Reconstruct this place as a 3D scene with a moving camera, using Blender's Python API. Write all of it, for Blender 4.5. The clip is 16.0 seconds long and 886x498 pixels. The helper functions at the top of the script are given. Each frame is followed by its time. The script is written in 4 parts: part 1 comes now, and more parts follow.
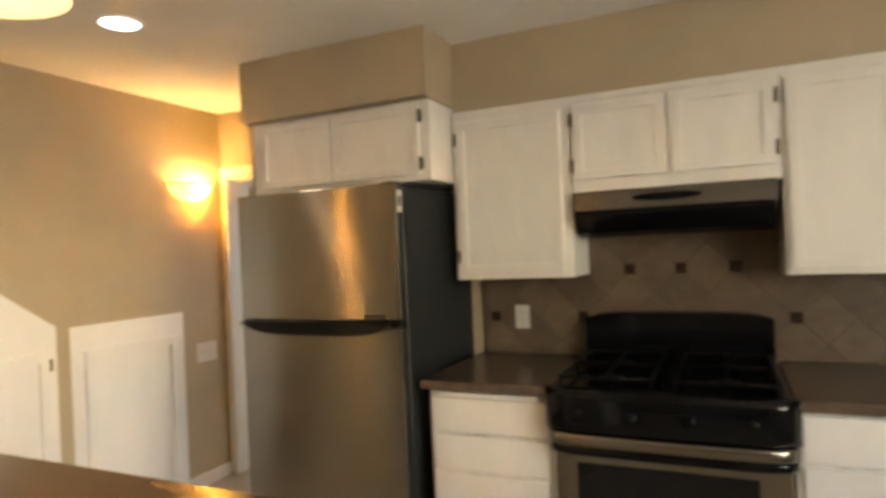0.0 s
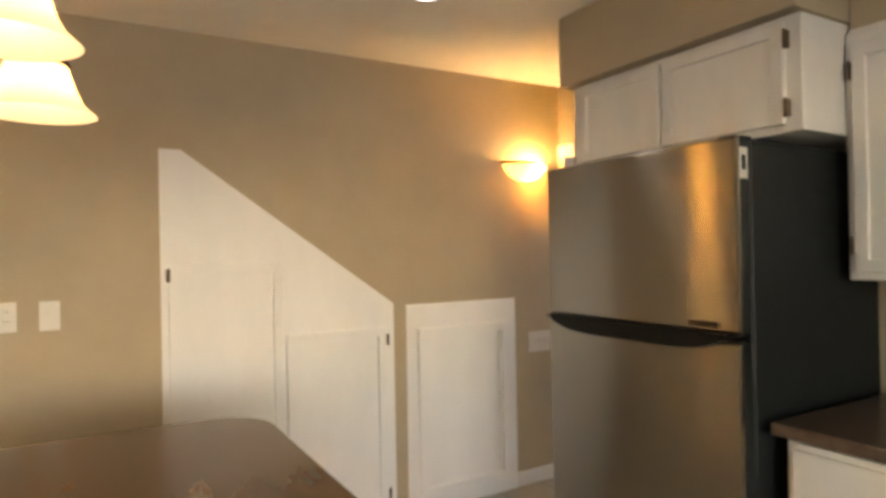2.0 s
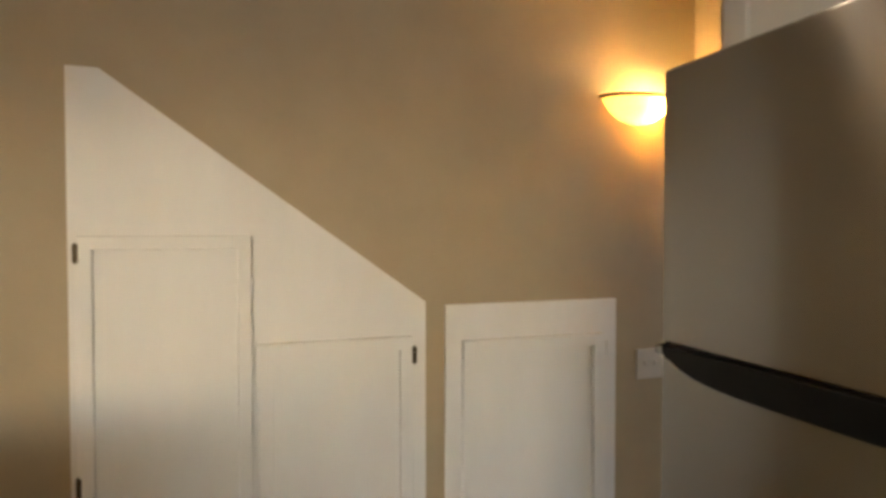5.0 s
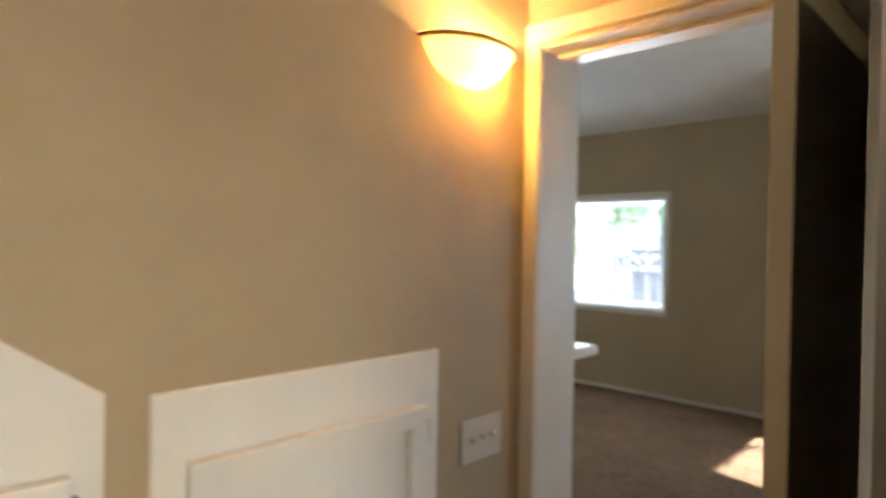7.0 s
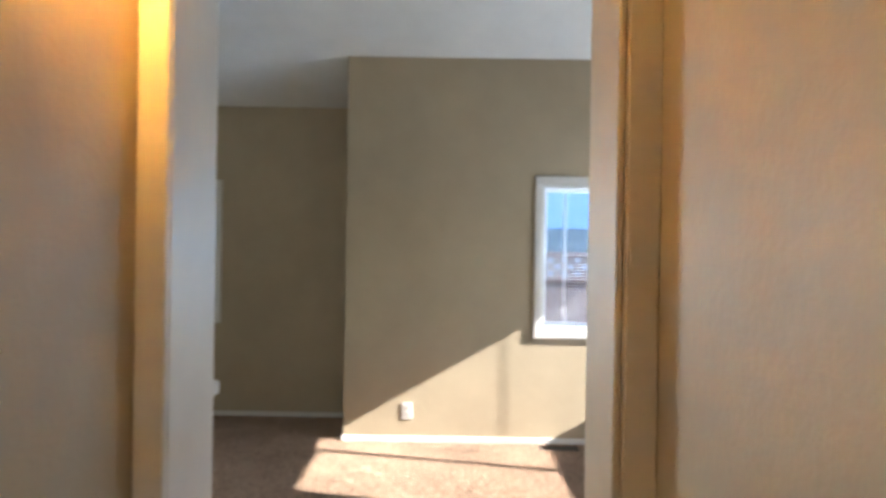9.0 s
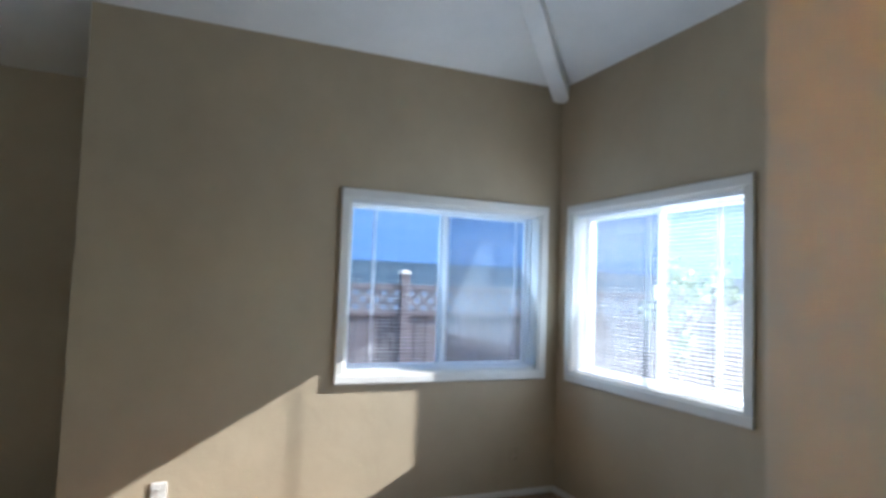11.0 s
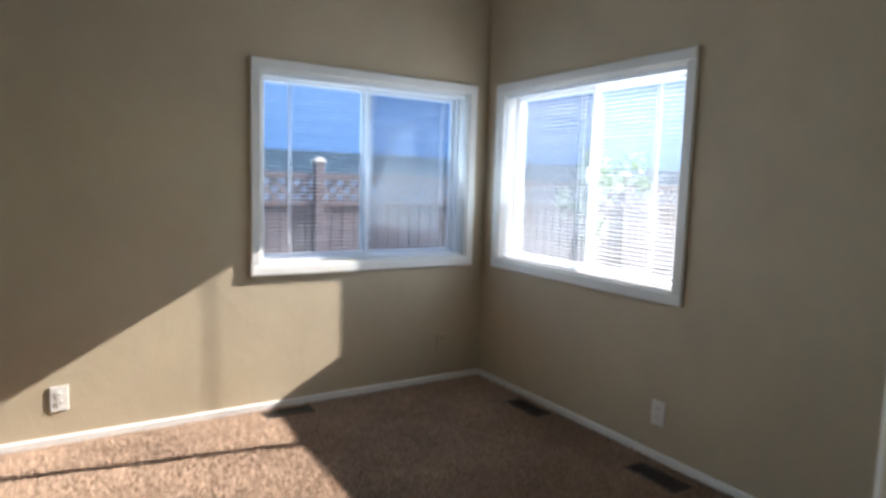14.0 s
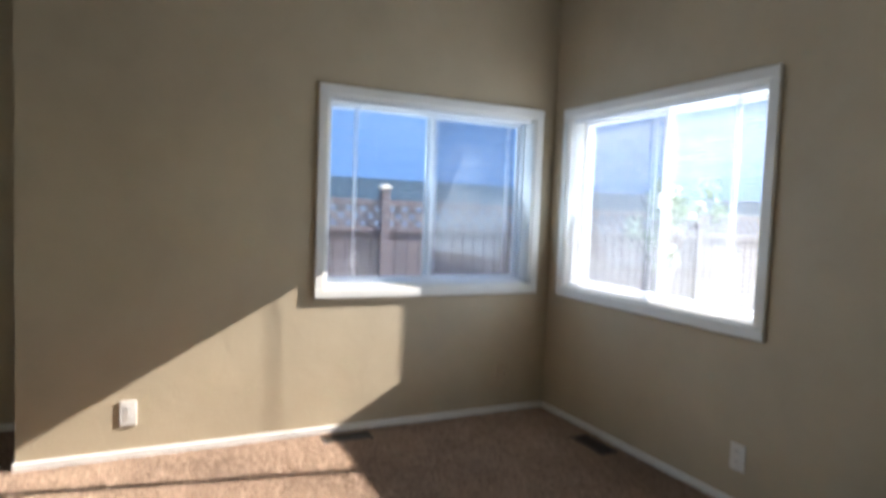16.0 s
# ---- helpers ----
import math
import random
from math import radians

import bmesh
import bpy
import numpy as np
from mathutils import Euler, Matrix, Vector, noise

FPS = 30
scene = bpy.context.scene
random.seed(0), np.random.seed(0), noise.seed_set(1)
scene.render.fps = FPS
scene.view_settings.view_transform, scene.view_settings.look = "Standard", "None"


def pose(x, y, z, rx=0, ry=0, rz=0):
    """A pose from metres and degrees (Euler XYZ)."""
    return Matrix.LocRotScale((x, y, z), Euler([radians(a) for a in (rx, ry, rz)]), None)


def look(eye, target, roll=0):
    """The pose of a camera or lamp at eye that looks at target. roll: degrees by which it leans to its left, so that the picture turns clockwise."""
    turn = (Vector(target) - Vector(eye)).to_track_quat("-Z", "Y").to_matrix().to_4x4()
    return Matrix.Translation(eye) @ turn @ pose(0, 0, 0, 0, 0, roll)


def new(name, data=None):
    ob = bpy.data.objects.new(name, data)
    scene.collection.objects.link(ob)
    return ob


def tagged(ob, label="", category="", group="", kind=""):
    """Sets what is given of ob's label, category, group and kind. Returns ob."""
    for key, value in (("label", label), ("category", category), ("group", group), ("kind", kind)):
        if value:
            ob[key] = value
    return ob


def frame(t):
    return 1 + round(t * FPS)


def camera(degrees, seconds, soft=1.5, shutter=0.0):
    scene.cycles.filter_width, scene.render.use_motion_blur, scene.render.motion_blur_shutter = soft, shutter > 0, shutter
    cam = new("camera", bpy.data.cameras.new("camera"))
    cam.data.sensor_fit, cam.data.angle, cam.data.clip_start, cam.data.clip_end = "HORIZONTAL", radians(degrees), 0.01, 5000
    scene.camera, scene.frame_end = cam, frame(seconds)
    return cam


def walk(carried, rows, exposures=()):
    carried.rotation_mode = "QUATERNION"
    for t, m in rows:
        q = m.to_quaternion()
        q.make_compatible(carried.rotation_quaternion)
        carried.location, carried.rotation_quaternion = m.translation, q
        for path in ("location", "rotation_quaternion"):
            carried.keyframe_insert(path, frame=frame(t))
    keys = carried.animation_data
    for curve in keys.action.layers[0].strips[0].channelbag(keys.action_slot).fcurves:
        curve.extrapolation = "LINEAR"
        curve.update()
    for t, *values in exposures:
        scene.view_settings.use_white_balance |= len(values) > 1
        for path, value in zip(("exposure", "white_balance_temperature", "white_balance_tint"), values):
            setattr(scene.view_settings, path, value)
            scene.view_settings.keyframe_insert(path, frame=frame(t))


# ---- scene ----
cam = camera(71.5, 16.0, soft=3.5, shutter=0.5)
PATH = [
    (0, (3.072, -3.154, 1.435), (2.237, -1.336, 1.439), -2.5),
    (0.5, (3.11, -2.978, 1.411), (1.939, -1.357, 1.4), -1.3),
    (1, (3.129, -2.855, 1.407), (1.649, -1.511, 1.34), -1.0),
    (1.5, (3.02, -2.696, 1.407), (1.368, -1.57, 1.344), -0.3),
    (2, (2.957, -2.569, 1.408), (1.227, -1.566, 1.414), -1.1),
    (2.5, (2.988, -2.309, 1.397), (1.154, -1.514, 1.427), -0.6),
    (3, (2.998, -2.203, 1.374), (1.124, -1.504, 1.347), -0.6),
    (3.5, (2.845, -2.068, 1.368), (0.944, -1.45, 1.314), -0.1),
    (6, (1.603, -1.646, 1.405), (-0.267, -0.939, 1.35), 0.3),
    (6.5, (1.354, -1.538, 1.412), (-0.373, -0.528, 1.425), 1.3),
    (7, (1.126, -1.513, 1.401), (-0.268, -0.08, 1.375), 0.9),
    (7.5, (0.959, -1.456, 1.409), (-0.054, 0.268, 1.348), 0.9),
    (8, (0.812, -1.301, 1.43), (0.08, 0.559, 1.366), 0.9),
    (8.5, (0.67, -1.194, 1.424), (0.276, 0.767, 1.408), 1.3),
    (9, (0.521, -1.044, 1.373), (0.514, 0.956, 1.367), 0.9),
    (9.2, (0.498, -0.985, 1.383), (0.596, 1.012, 1.343), 1.4),
    (11.3, (0.282, -0.095, 1.315), (1.156, 1.692, 1.519), 2.9),
    (11.5, (0.314, -0.024, 1.316), (1.236, 1.731, 1.582), 3.7),
    (12, (0.326, 0.049, 1.356), (1.363, 1.729, 1.677), 3.4),
    (12.5, (0.293, 0.086, 1.325), (1.466, 1.696, 1.497), 2.4),
    (13, (0.301, 0.093, 1.306), (1.476, 1.712, 1.281), 1.8),
    (13.5, (0.301, 0.095, 1.269), (1.451, 1.728, 1.159), 2.1),
    (14, (0.303, 0.005, 1.262), (1.356, 1.693, 1.051), 1.7),
    (14.5, (0.226, -0.079, 1.232), (1.239, 1.617, 0.918), 2.1),
    (15, (0.297, -0.103, 1.211), (1.224, 1.619, 0.794), 1.4),
    (15.5, (0.269, -0.051, 1.209), (1.209, 1.678, 0.856), 2.0),
    (16, (0.343, 0.052, 1.235), (1.212, 1.849, 1.113), 2.2),
]
EXPOSURE = ((0.0, 3.84, 7600, 12), (1.5, 3.6, 7200, 12), (3.5, 3.27, 6900, 11), (6.0, 3.0, 6900, 10), (6.5, 3.08, 6650, 10), (7.5, 3.64, 6400, 10), (8.5, 3.63, 6100, 9), (9.2, 3.3, 5850, 9), (11.3, 2.75, 5400, 7), (13.0, 2.72, 5750, 9), (16.0, 2.78, 5950, 10))
walk(cam, [(t, look(eye, target, roll)) for t, eye, target, roll in PATH], EXPOSURE)

# ---- world, sun, large lights ----
world = bpy.data.worlds.new("sky")
scene.world = world
world.use_nodes = True
wn = world.node_tree
wn.nodes.clear()
w_out = wn.nodes.new("ShaderNodeOutputWorld")
w_bg = wn.nodes.new("ShaderNodeBackground")
w_sky = wn.nodes.new("ShaderNodeTexSky")
w_sky.sky_type = "NISHITA"
w_sky.sun_disc = False
SUN_WAY = Vector((-1.0, 0.193, -0.573)).normalized()
w_sky.sun_elevation = math.asin(-SUN_WAY.z)
w_sky.sun_rotation = math.atan2(-SUN_WAY.x, -SUN_WAY.y)
w_bg.inputs["Strength"].default_value = 0.13
wn.links.new(w_sky.outputs[0], w_bg.inputs[0])
wn.links.new(w_bg.outputs[0], w_out.inputs[0])
sun_data = bpy.data.lights.new("sun", "SUN")
sun_data.energy, sun_data.angle, sun_data.color = 5.0, radians(0.55), (1.0, 0.91, 0.81)
sun = new("sun", sun_data)
sun.matrix_world = look((9, -2, 8), Vector((9, -2, 8)) + SUN_WAY)


def area(name, eye, target, sx, sy, watts, color):
    d = bpy.data.lights.new(name, "AREA")
    d.shape, d.size, d.size_y, d.energy, d.color = "RECTANGLE", sx, sy, watts, color
    o = new(name, d)
    o.matrix_world = look(eye, target)
    return o


def bulb(name, at, watts, color, radius=0.03):
    d = bpy.data.lights.new(name, "POINT")
    d.energy, d.color, d.shadow_soft_size = watts, color, radius
    o = new(name, d)
    o.location = at
    return o


# daylight of the kitchen's own window, behind the camera
area("kitchen_window_daylight", (5.26, -2.9, 1.5), (0.0, -2.3, 1.0), 1.9, 1.15, 1.75, (0.76, 0.89, 1.0))
# daylight entering by the living room's windows
area("window_daylight_east", (2.737, 2.445, 1.32), (0.0, 2.45, 2.5), 1.25, 0.90, 1.85, (0.72, 0.86, 1.0))
area("window_daylight_north", (1.85, 3.36, 1.32), (1.85, 0.0, 2.8), 1.22, 0.90, 1.6, (0.68, 0.84, 1.0))
area("window_daylight_recess", (-1.98, 4.20, 1.32), (-1.7, 0.0, 2.85), 1.3, 0.95, 13, (0.84, 0.94, 1.0))
WARM = (1.0, 0.56, 0.19)

# ---- materials ----


def mat(name, base, rough=0.6, metal=0.0, var=0.08, scale=6.0, bump=0.0, bump_scale=120.0, stretch=(1, 1, 1), emit=None, coat=0.0, spec=0.5, per_object=0.0, base2=None, rough_var=0.1):
    m = bpy.data.materials.new(name)
    m.use_nodes = True
    nt = m.node_tree
    b = nt.nodes["Principled BSDF"]
    b.inputs["Roughness"].default_value = rough
    b.inputs["Metallic"].default_value = metal
    b.inputs["Specular IOR Level"].default_value = spec
    b.inputs["Coat Weight"].default_value = coat
    tc = nt.nodes.new("ShaderNodeTexCoord")
    mp = nt.nodes.new("ShaderNodeMapping")
    mp.inputs["Scale"].default_value = stretch
    nt.links.new(tc.outputs["Object"], mp.inputs[0])
    n1 = nt.nodes.new("ShaderNodeTexNoise")
    n1.inputs["Scale"].default_value = scale
    n1.inputs["Detail"].default_value = 7
    n1.inputs["Roughness"].default_value = 0.62
    nt.links.new(mp.outputs[0], n1.inputs["Vector"])
    ramp = nt.nodes.new("ShaderNodeValToRGB")
    c = Vector(base)
    d = Vector(base2) if base2 else c * (1 - 2 * var)
    ramp.color_ramp.elements[0].position, ramp.color_ramp.elements[1].position = 0.3, 0.7
    ramp.color_ramp.elements[0].color = (*d, 1)
    ramp.color_ramp.elements[1].color = (*(c * (1 + (0 if base2 else var))), 1)
    nt.links.new(n1.outputs["Fac"], ramp.inputs[0])
    col = ramp.outputs[0]
    if per_object:
        oi = nt.nodes.new("ShaderNodeObjectInfo")
        mr = nt.nodes.new("ShaderNodeMapRange")
        mr.inputs["To Min"].default_value, mr.inputs["To Max"].default_value = 1 - per_object, 1 + per_object
        nt.links.new(oi.outputs["Random"], mr.inputs[0])
        mx = nt.nodes.new("ShaderNodeVectorMath")
        mx.operation = "SCALE"
        nt.links.new(col, mx.inputs[0])
        nt.links.new(mr.outputs[0], mx.inputs["Scale"])
        col = mx.outputs[0]
    nt.links.new(col, b.inputs["Base Color"])
    if rough_var:
        rr = nt.nodes.new("ShaderNodeMapRange")
        rr.inputs["To Min"].default_value, rr.inputs["To Max"].default_value = max(0.03, rough - rough_var), min(1, rough + rough_var)
        n3 = nt.nodes.new("ShaderNodeTexNoise")
        n3.inputs["Scale"].default_value = scale * 2.3
        n3.inputs["Detail"].default_value = 4
        nt.links.new(mp.outputs[0], n3.inputs["Vector"])
        nt.links.new(n3.outputs["Fac"], rr.inputs[0])
        nt.links.new(rr.outputs[0], b.inputs["Roughness"])
    if bump:
        n2 = nt.nodes.new("ShaderNodeTexNoise")
        n2.inputs["Scale"].default_value = bump_scale
        n2.inputs["Detail"].default_value = 4
        nt.links.new(mp.outputs[0], n2.inputs["Vector"])
        bp = nt.nodes.new("ShaderNodeBump")
        bp.inputs["Strength"].default_value = bump
        bp.inputs["Distance"].default_value = 0.004
        nt.links.new(n2.outputs["Fac"], bp.inputs["Height"])
        nt.links.new(bp.outputs[0], b.inputs["Normal"])
    if emit:
        b.inputs["Emission Color"].default_value = (*emit[0], 1)
        b.inputs["Emission Strength"].default_value = emit[1]
    return m


def glass_pane(name, tint, rough=0.0, gloss=0.05, haze=0.0):
    m = bpy.data.materials.new(name)
    m.use_nodes = True
    nt = m.node_tree
    nt.nodes.clear()
    out = nt.nodes.new("ShaderNodeOutputMaterial")
    mix = nt.nodes.new("ShaderNodeMixShader")
    tr = nt.nodes.new("ShaderNodeBsdfTransparent")
    gl = nt.nodes.new("ShaderNodeBsdfGlossy")
    tr.inputs[0].default_value = (*tint, 1)
    gl.inputs["Roughness"].default_value = rough
    mix.inputs[0].default_value = gloss
    nt.links.new(tr.outputs[0], mix.inputs[1])
    nt.links.new(gl.outputs[0], mix.inputs[2])
    if haze:
        film, veil, tl = nt.nodes.new("ShaderNodeTexNoise"), nt.nodes.new("ShaderNodeMixShader"), nt.nodes.new("ShaderNodeBsdfTranslucent")
        span = nt.nodes.new("ShaderNodeMapRange")
        film.inputs["Scale"].default_value, film.inputs["Detail"].default_value = 3.0, 6
        span.inputs["To Min"].default_value, span.inputs["To Max"].default_value = haze * 0.4, haze * 1.6
        tl.inputs[0].default_value = (0.9, 0.9, 0.88, 1)
        nt.links.new(film.outputs["Fac"], span.inputs[0])
        nt.links.new(span.outputs[0], veil.inputs[0])
        nt.links.new(mix.outputs[0], veil.inputs[1])
        nt.links.new(tl.outputs[0], veil.inputs[2])
        mix = veil
    nt.links.new(mix.outputs[0], out.inputs[0])
    return m


def frosted(name, tint, glow, strength, clear=0.0):
    """Frosted lamp glass that lets light through, with a faint glow of its own."""
    m = bpy.data.materials.new(name)
    m.use_nodes = True
    nt = m.node_tree
    nt.nodes.clear()
    out = nt.nodes.new("ShaderNodeOutputMaterial")
    mix = nt.nodes.new("ShaderNodeMixShader")
    add = nt.nodes.new("ShaderNodeAddShader")
    tl = nt.nodes.new("ShaderNodeBsdfTranslucent")
    df = nt.nodes.new("ShaderNodeBsdfPrincipled")
    em = nt.nodes.new("ShaderNodeEmission")
    nz = nt.nodes.new("ShaderNodeTexNoise")
    rp = nt.nodes.new("ShaderNodeValToRGB")
    nz.inputs["Scale"].default_value = 18
    rp.color_ramp.elements[0].color = (*(Vector(tint) * 0.75), 1)
    rp.color_ramp.elements[1].color = (*tint, 1)
    nt.links.new(nz.outputs["Fac"], rp.inputs[0])
    nt.links.new(rp.outputs[0], tl.inputs[0])
    nt.links.new(rp.outputs[0], df.inputs["Base Color"])
    df.inputs["Roughness"].default_value = 0.3
    em.inputs[0].default_value = (*glow, 1)
    em.inputs[1].default_value = strength
    mix.inputs[0].default_value = 0.22
    nt.links.new(tl.outputs[0], mix.inputs[1])
    nt.links.new(df.outputs[0], mix.inputs[2])
    nt.links.new(mix.outputs[0], add.inputs[0])
    nt.links.new(em.outputs[0], add.inputs[1])
    sheer, tr = nt.nodes.new("ShaderNodeMixShader"), nt.nodes.new("ShaderNodeBsdfTransparent")
    tr.inputs[0].default_value = (1.0, 0.86, 0.62, 1)
    sheer.inputs[0].default_value = clear
    nt.links.new(add.outputs[0], sheer.inputs[1])
    nt.links.new(tr.outputs[0], sheer.inputs[2])
    nt.links.new(sheer.outputs[0], out.inputs[0])
    return m


M_WALL = mat("beige_wall_paint", (0.43, 0.352, 0.238), 0.6, var=0.045, scale=2.2, bump=0.24, bump_scale=70, rough_var=0.08)
# broad, shallow trowel marks in the plaster under the paint
nt = M_WALL.node_tree
p_bump = [q for q in nt.nodes if q.bl_idname == "ShaderNodeBump"][0]
p_noise, p_big = nt.nodes.new("ShaderNodeTexNoise"), nt.nodes.new("ShaderNodeBump")
p_noise.inputs["Scale"].default_value, p_noise.inputs["Detail"].default_value, p_noise.inputs["Distortion"].default_value = 7.0, 3, 1.2
p_big.inputs["Strength"].default_value, p_big.inputs["Distance"].default_value = 0.14, 0.012
nt.links.new(nt.nodes["Texture Coordinate"].outputs["Object"], p_noise.inputs["Vector"])
nt.links.new(p_noise.outputs["Fac"], p_big.inputs["Height"])
nt.links.new(p_big.outputs[0], p_bump.inputs["Normal"])
M_CEIL = mat("white_ceiling_paint", (0.82, 0.81, 0.78), 0.85, var=0.03, scale=3, bump=0.5, bump_scale=60)
M_TRIM = mat("white_trim_paint", (0.69, 0.67, 0.625), 0.42, var=0.03, scale=5, bump=0.06, bump_scale=40)
# beige tone for the doorway's right jamb and its kitchen-side casing
M_JAMB = mat("beige_right_trim", (0.49, 0.41, 0.295), 0.5, var=0.035, scale=5, bump=0.06, bump_scale=40)
M_CUPBOARD = mat("white_cupboard_paint", (0.78, 0.775, 0.765), 0.42, var=0.03, scale=4, bump=0.08, bump_scale=40, stretch=(1, 1, 0.35))
M_CAB = mat("white_cabinet_paint", (0.74, 0.72, 0.68), 0.45, var=0.04, scale=7, bump=0.12, bump_scale=45, stretch=(1, 1, 0.35))
M_VINYL = mat("white_vinyl", (0.70, 0.71, 0.73), 0.35, var=0.02, scale=9)
M_SLAT = mat("white_blind_slat", (0.80, 0.81, 0.83), 0.45, var=0.02, scale=9)
M_STEEL = mat("brushed_steel", (0.31, 0.30, 0.285), 0.25, metal=1.0, var=0.02, scale=60, stretch=(0.06, 0.06, 9), rough_var=0.0)
sb = M_STEEL.node_tree.nodes["Principled BSDF"]
sb.inputs["Anisotropic"].default_value = 1.0
tg = M_STEEL.node_tree.nodes.new("ShaderNodeCombineXYZ")
tg.inputs[2].default_value = 1.0
M_STEEL.node_tree.links.new(tg.outputs[0], sb.inputs["Tangent"])
# blind slats are thin enough to let daylight through
nt = M_SLAT.node_tree
s_mix, s_tr = nt.nodes.new("ShaderNodeMixShader"), nt.nodes.new("ShaderNodeBsdfTranslucent")
s_tr.inputs[0].default_value = (0.86, 0.88, 0.90, 1)
s_mix.inputs[0].default_value = 0.5
nt.links.new(nt.nodes["Principled BSDF"].outputs[0], s_mix.inputs[1])
nt.links.new(s_tr.outputs[0], s_mix.inputs[2])
nt.links.new(s_mix.outputs[0], nt.nodes["Material Output"].inputs[0])
M_BAR = mat("satin_steel_trim", (0.26, 0.235, 0.20), 0.24, metal=1.0, var=0.03, scale=30, rough_var=0.05)
M_FRIDGE = mat("dark_grey_fridge_side", (0.013, 0.015, 0.015), 0.5, spec=0.25, var=0.06, scale=30, bump=0.25, bump_scale=260)
M_BLACK = mat("black_enamel", (0.004, 0.004, 0.0045), 0.12, spec=0.22, var=0.2, scale=12, rough_var=0.05)
M_RUBBER = mat("black_plastic", (0.006, 0.006, 0.006), 0.42, spec=0.15, var=0.2, scale=18)
M_IRON = mat("black_cast_iron", (0.004, 0.004, 0.004), 0.5, spec=0.12, var=0.2, scale=30, bump=0.3, bump_scale=150)
M_OVEN = mat("dark_oven_glass", (0.006, 0.006, 0.007), 0.08, spec=0.3, var=0.1, scale=4, rough_var=0.02)
M_HINGE = mat("dark_bronze_hinge", (0.10, 0.075, 0.05), 0.4, metal=0.9, var=0.2, scale=60)
M_BRONZE = mat("oil_rubbed_bronze", (0.055, 0.035, 0.022), 0.42, metal=0.8, var=0.25, scale=40)
M_RIM = mat("brushed_bronze", (0.30, 0.215, 0.13), 0.38, metal=0.8, var=0.12, scale=40)
M_COUNTER = mat("brown_stone_laminate", (0.120, 0.072, 0.040), 0.21, base2=(0.050, 0.030, 0.018), scale=3.2, bump=0.01, bump_scale=20, rough_var=0.04, spec=0.28)
vein = [q for q in M_COUNTER.node_tree.nodes if q.bl_idname == "ShaderNodeValToRGB"][0].color_ramp.elements.new(0.74)
vein.color = (0.19, 0.125, 0.078, 1)
M_COUNTER.node_tree.nodes["Mapping"].inputs["Scale"].default_value = (0.55, 1.7, 1.0)
M_COUNTER_K = mat("grey_brown_laminate", (0.120, 0.083, 0.060), 0.24, base2=(0.062, 0.041, 0.029), scale=22, bump=0.03, bump_scale=20, rough_var=0.06)
M_CARPET = mat("brown_grey_carpet", (0.15, 0.105, 0.075), 0.95, base2=(0.10, 0.07, 0.05), scale=150, bump=0.28, bump_scale=260, spec=0.1)
M_PILE = mat("brown_grey_carpet_yarn", (0.43, 0.300, 0.210), 0.9, base2=(0.30, 0.206, 0.145), scale=2.5, bump=0.0, spec=0.08)
nt = M_PILE.node_tree
y_geo, y_span, y_mul = nt.nodes.new("ShaderNodeNewGeometry"), nt.nodes.new("ShaderNodeMapRange"), nt.nodes.new("ShaderNodeVectorMath")
y_span.inputs["To Min"].default_value, y_span.inputs["To Max"].default_value = 0.62, 1.38
y_mul.operation = "SCALE"
y_ramp = [q for q in nt.nodes if q.bl_idname == "ShaderNodeValToRGB"][0]
nt.links.new(y_geo.outputs["Random Per Island"], y_span.inputs[0])
nt.links.new(y_ramp.outputs[0], y_mul.inputs[0])
nt.links.new(y_span.outputs[0], y_mul.inputs["Scale"])
nt.links.new(y_mul.outputs[0], nt.nodes["Principled BSDF"].inputs["Base Color"])
M_TILE = mat("grey_floor_tile", (0.40, 0.36, 0.29), 0.35, base2=(0.30, 0.27, 0.22), scale=5, bump=0.1, bump_scale=30, per_object=0.07)
M_GROUT = mat("grout", (0.20, 0.17, 0.14), 0.9, var=0.1, scale=30)
M_GROUT_WALL = mat("brown_wall_grout", (0.105, 0.078, 0.052), 0.9, var=0.1, scale=30)
M_SPLASH = mat("tan_splash_tile", (0.150, 0.108, 0.067), 0.4, base2=(0.092, 0.065, 0.042), scale=9, bump=0.2, bump_scale=45, per_object=0.16)
M_DOT = mat("dark_brown_accent_tile", (0.055, 0.03, 0.02), 0.25, var=0.25, scale=25, per_object=0.2)
M_PLATE = mat("white_plastic_plate", (0.64, 0.61, 0.56), 0.35, var=0.02, scale=20)
M_SLOT = mat("dark_slot", (0.03, 0.03, 0.03), 0.6, var=0.1, scale=20)
M_VENT = mat("brown_metal_register", (0.05, 0.036, 0.026), 0.45, metal=0.3, var=0.15, scale=30)
M_SHADE = frosted("frosted_bell_glass", (0.80, 0.67, 0.47), (1.0, 0.70, 0.38), 0.07)
M_SCONCE = frosted("alabaster_glass", (0.92, 0.74, 0.46), (1.0, 0.62, 0.22), 0.05, clear=0.36)
M_LAMP = mat("lit_lamp_face", (0.9, 0.9, 0.95), 0.4, var=0.02, scale=4, emit=((0.93, 0.94, 1.0), 0.9))
M_BULB = mat("lit_warm_bulb", (0.9, 0.8, 0.6), 0.4, var=0.02, scale=4, emit=((1.0, 0.60, 0.23), 50.0))
M_CAN = mat("white_can_baffle", (0.75, 0.75, 0.78), 0.35, var=0.03, scale=8)
M_GLASS = glass_pane("window_glass", (0.90, 0.94, 0.97))
# east panes: a translucent veil in the glass washes out the view
M_HAZY = glass_pane("hazy_window_glass", (0.90, 0.94, 0.97), haze=0.012)
M_FILM = glass_pane("lightly_hazy_glass", (0.86, 0.90, 0.94), haze=0.0075)
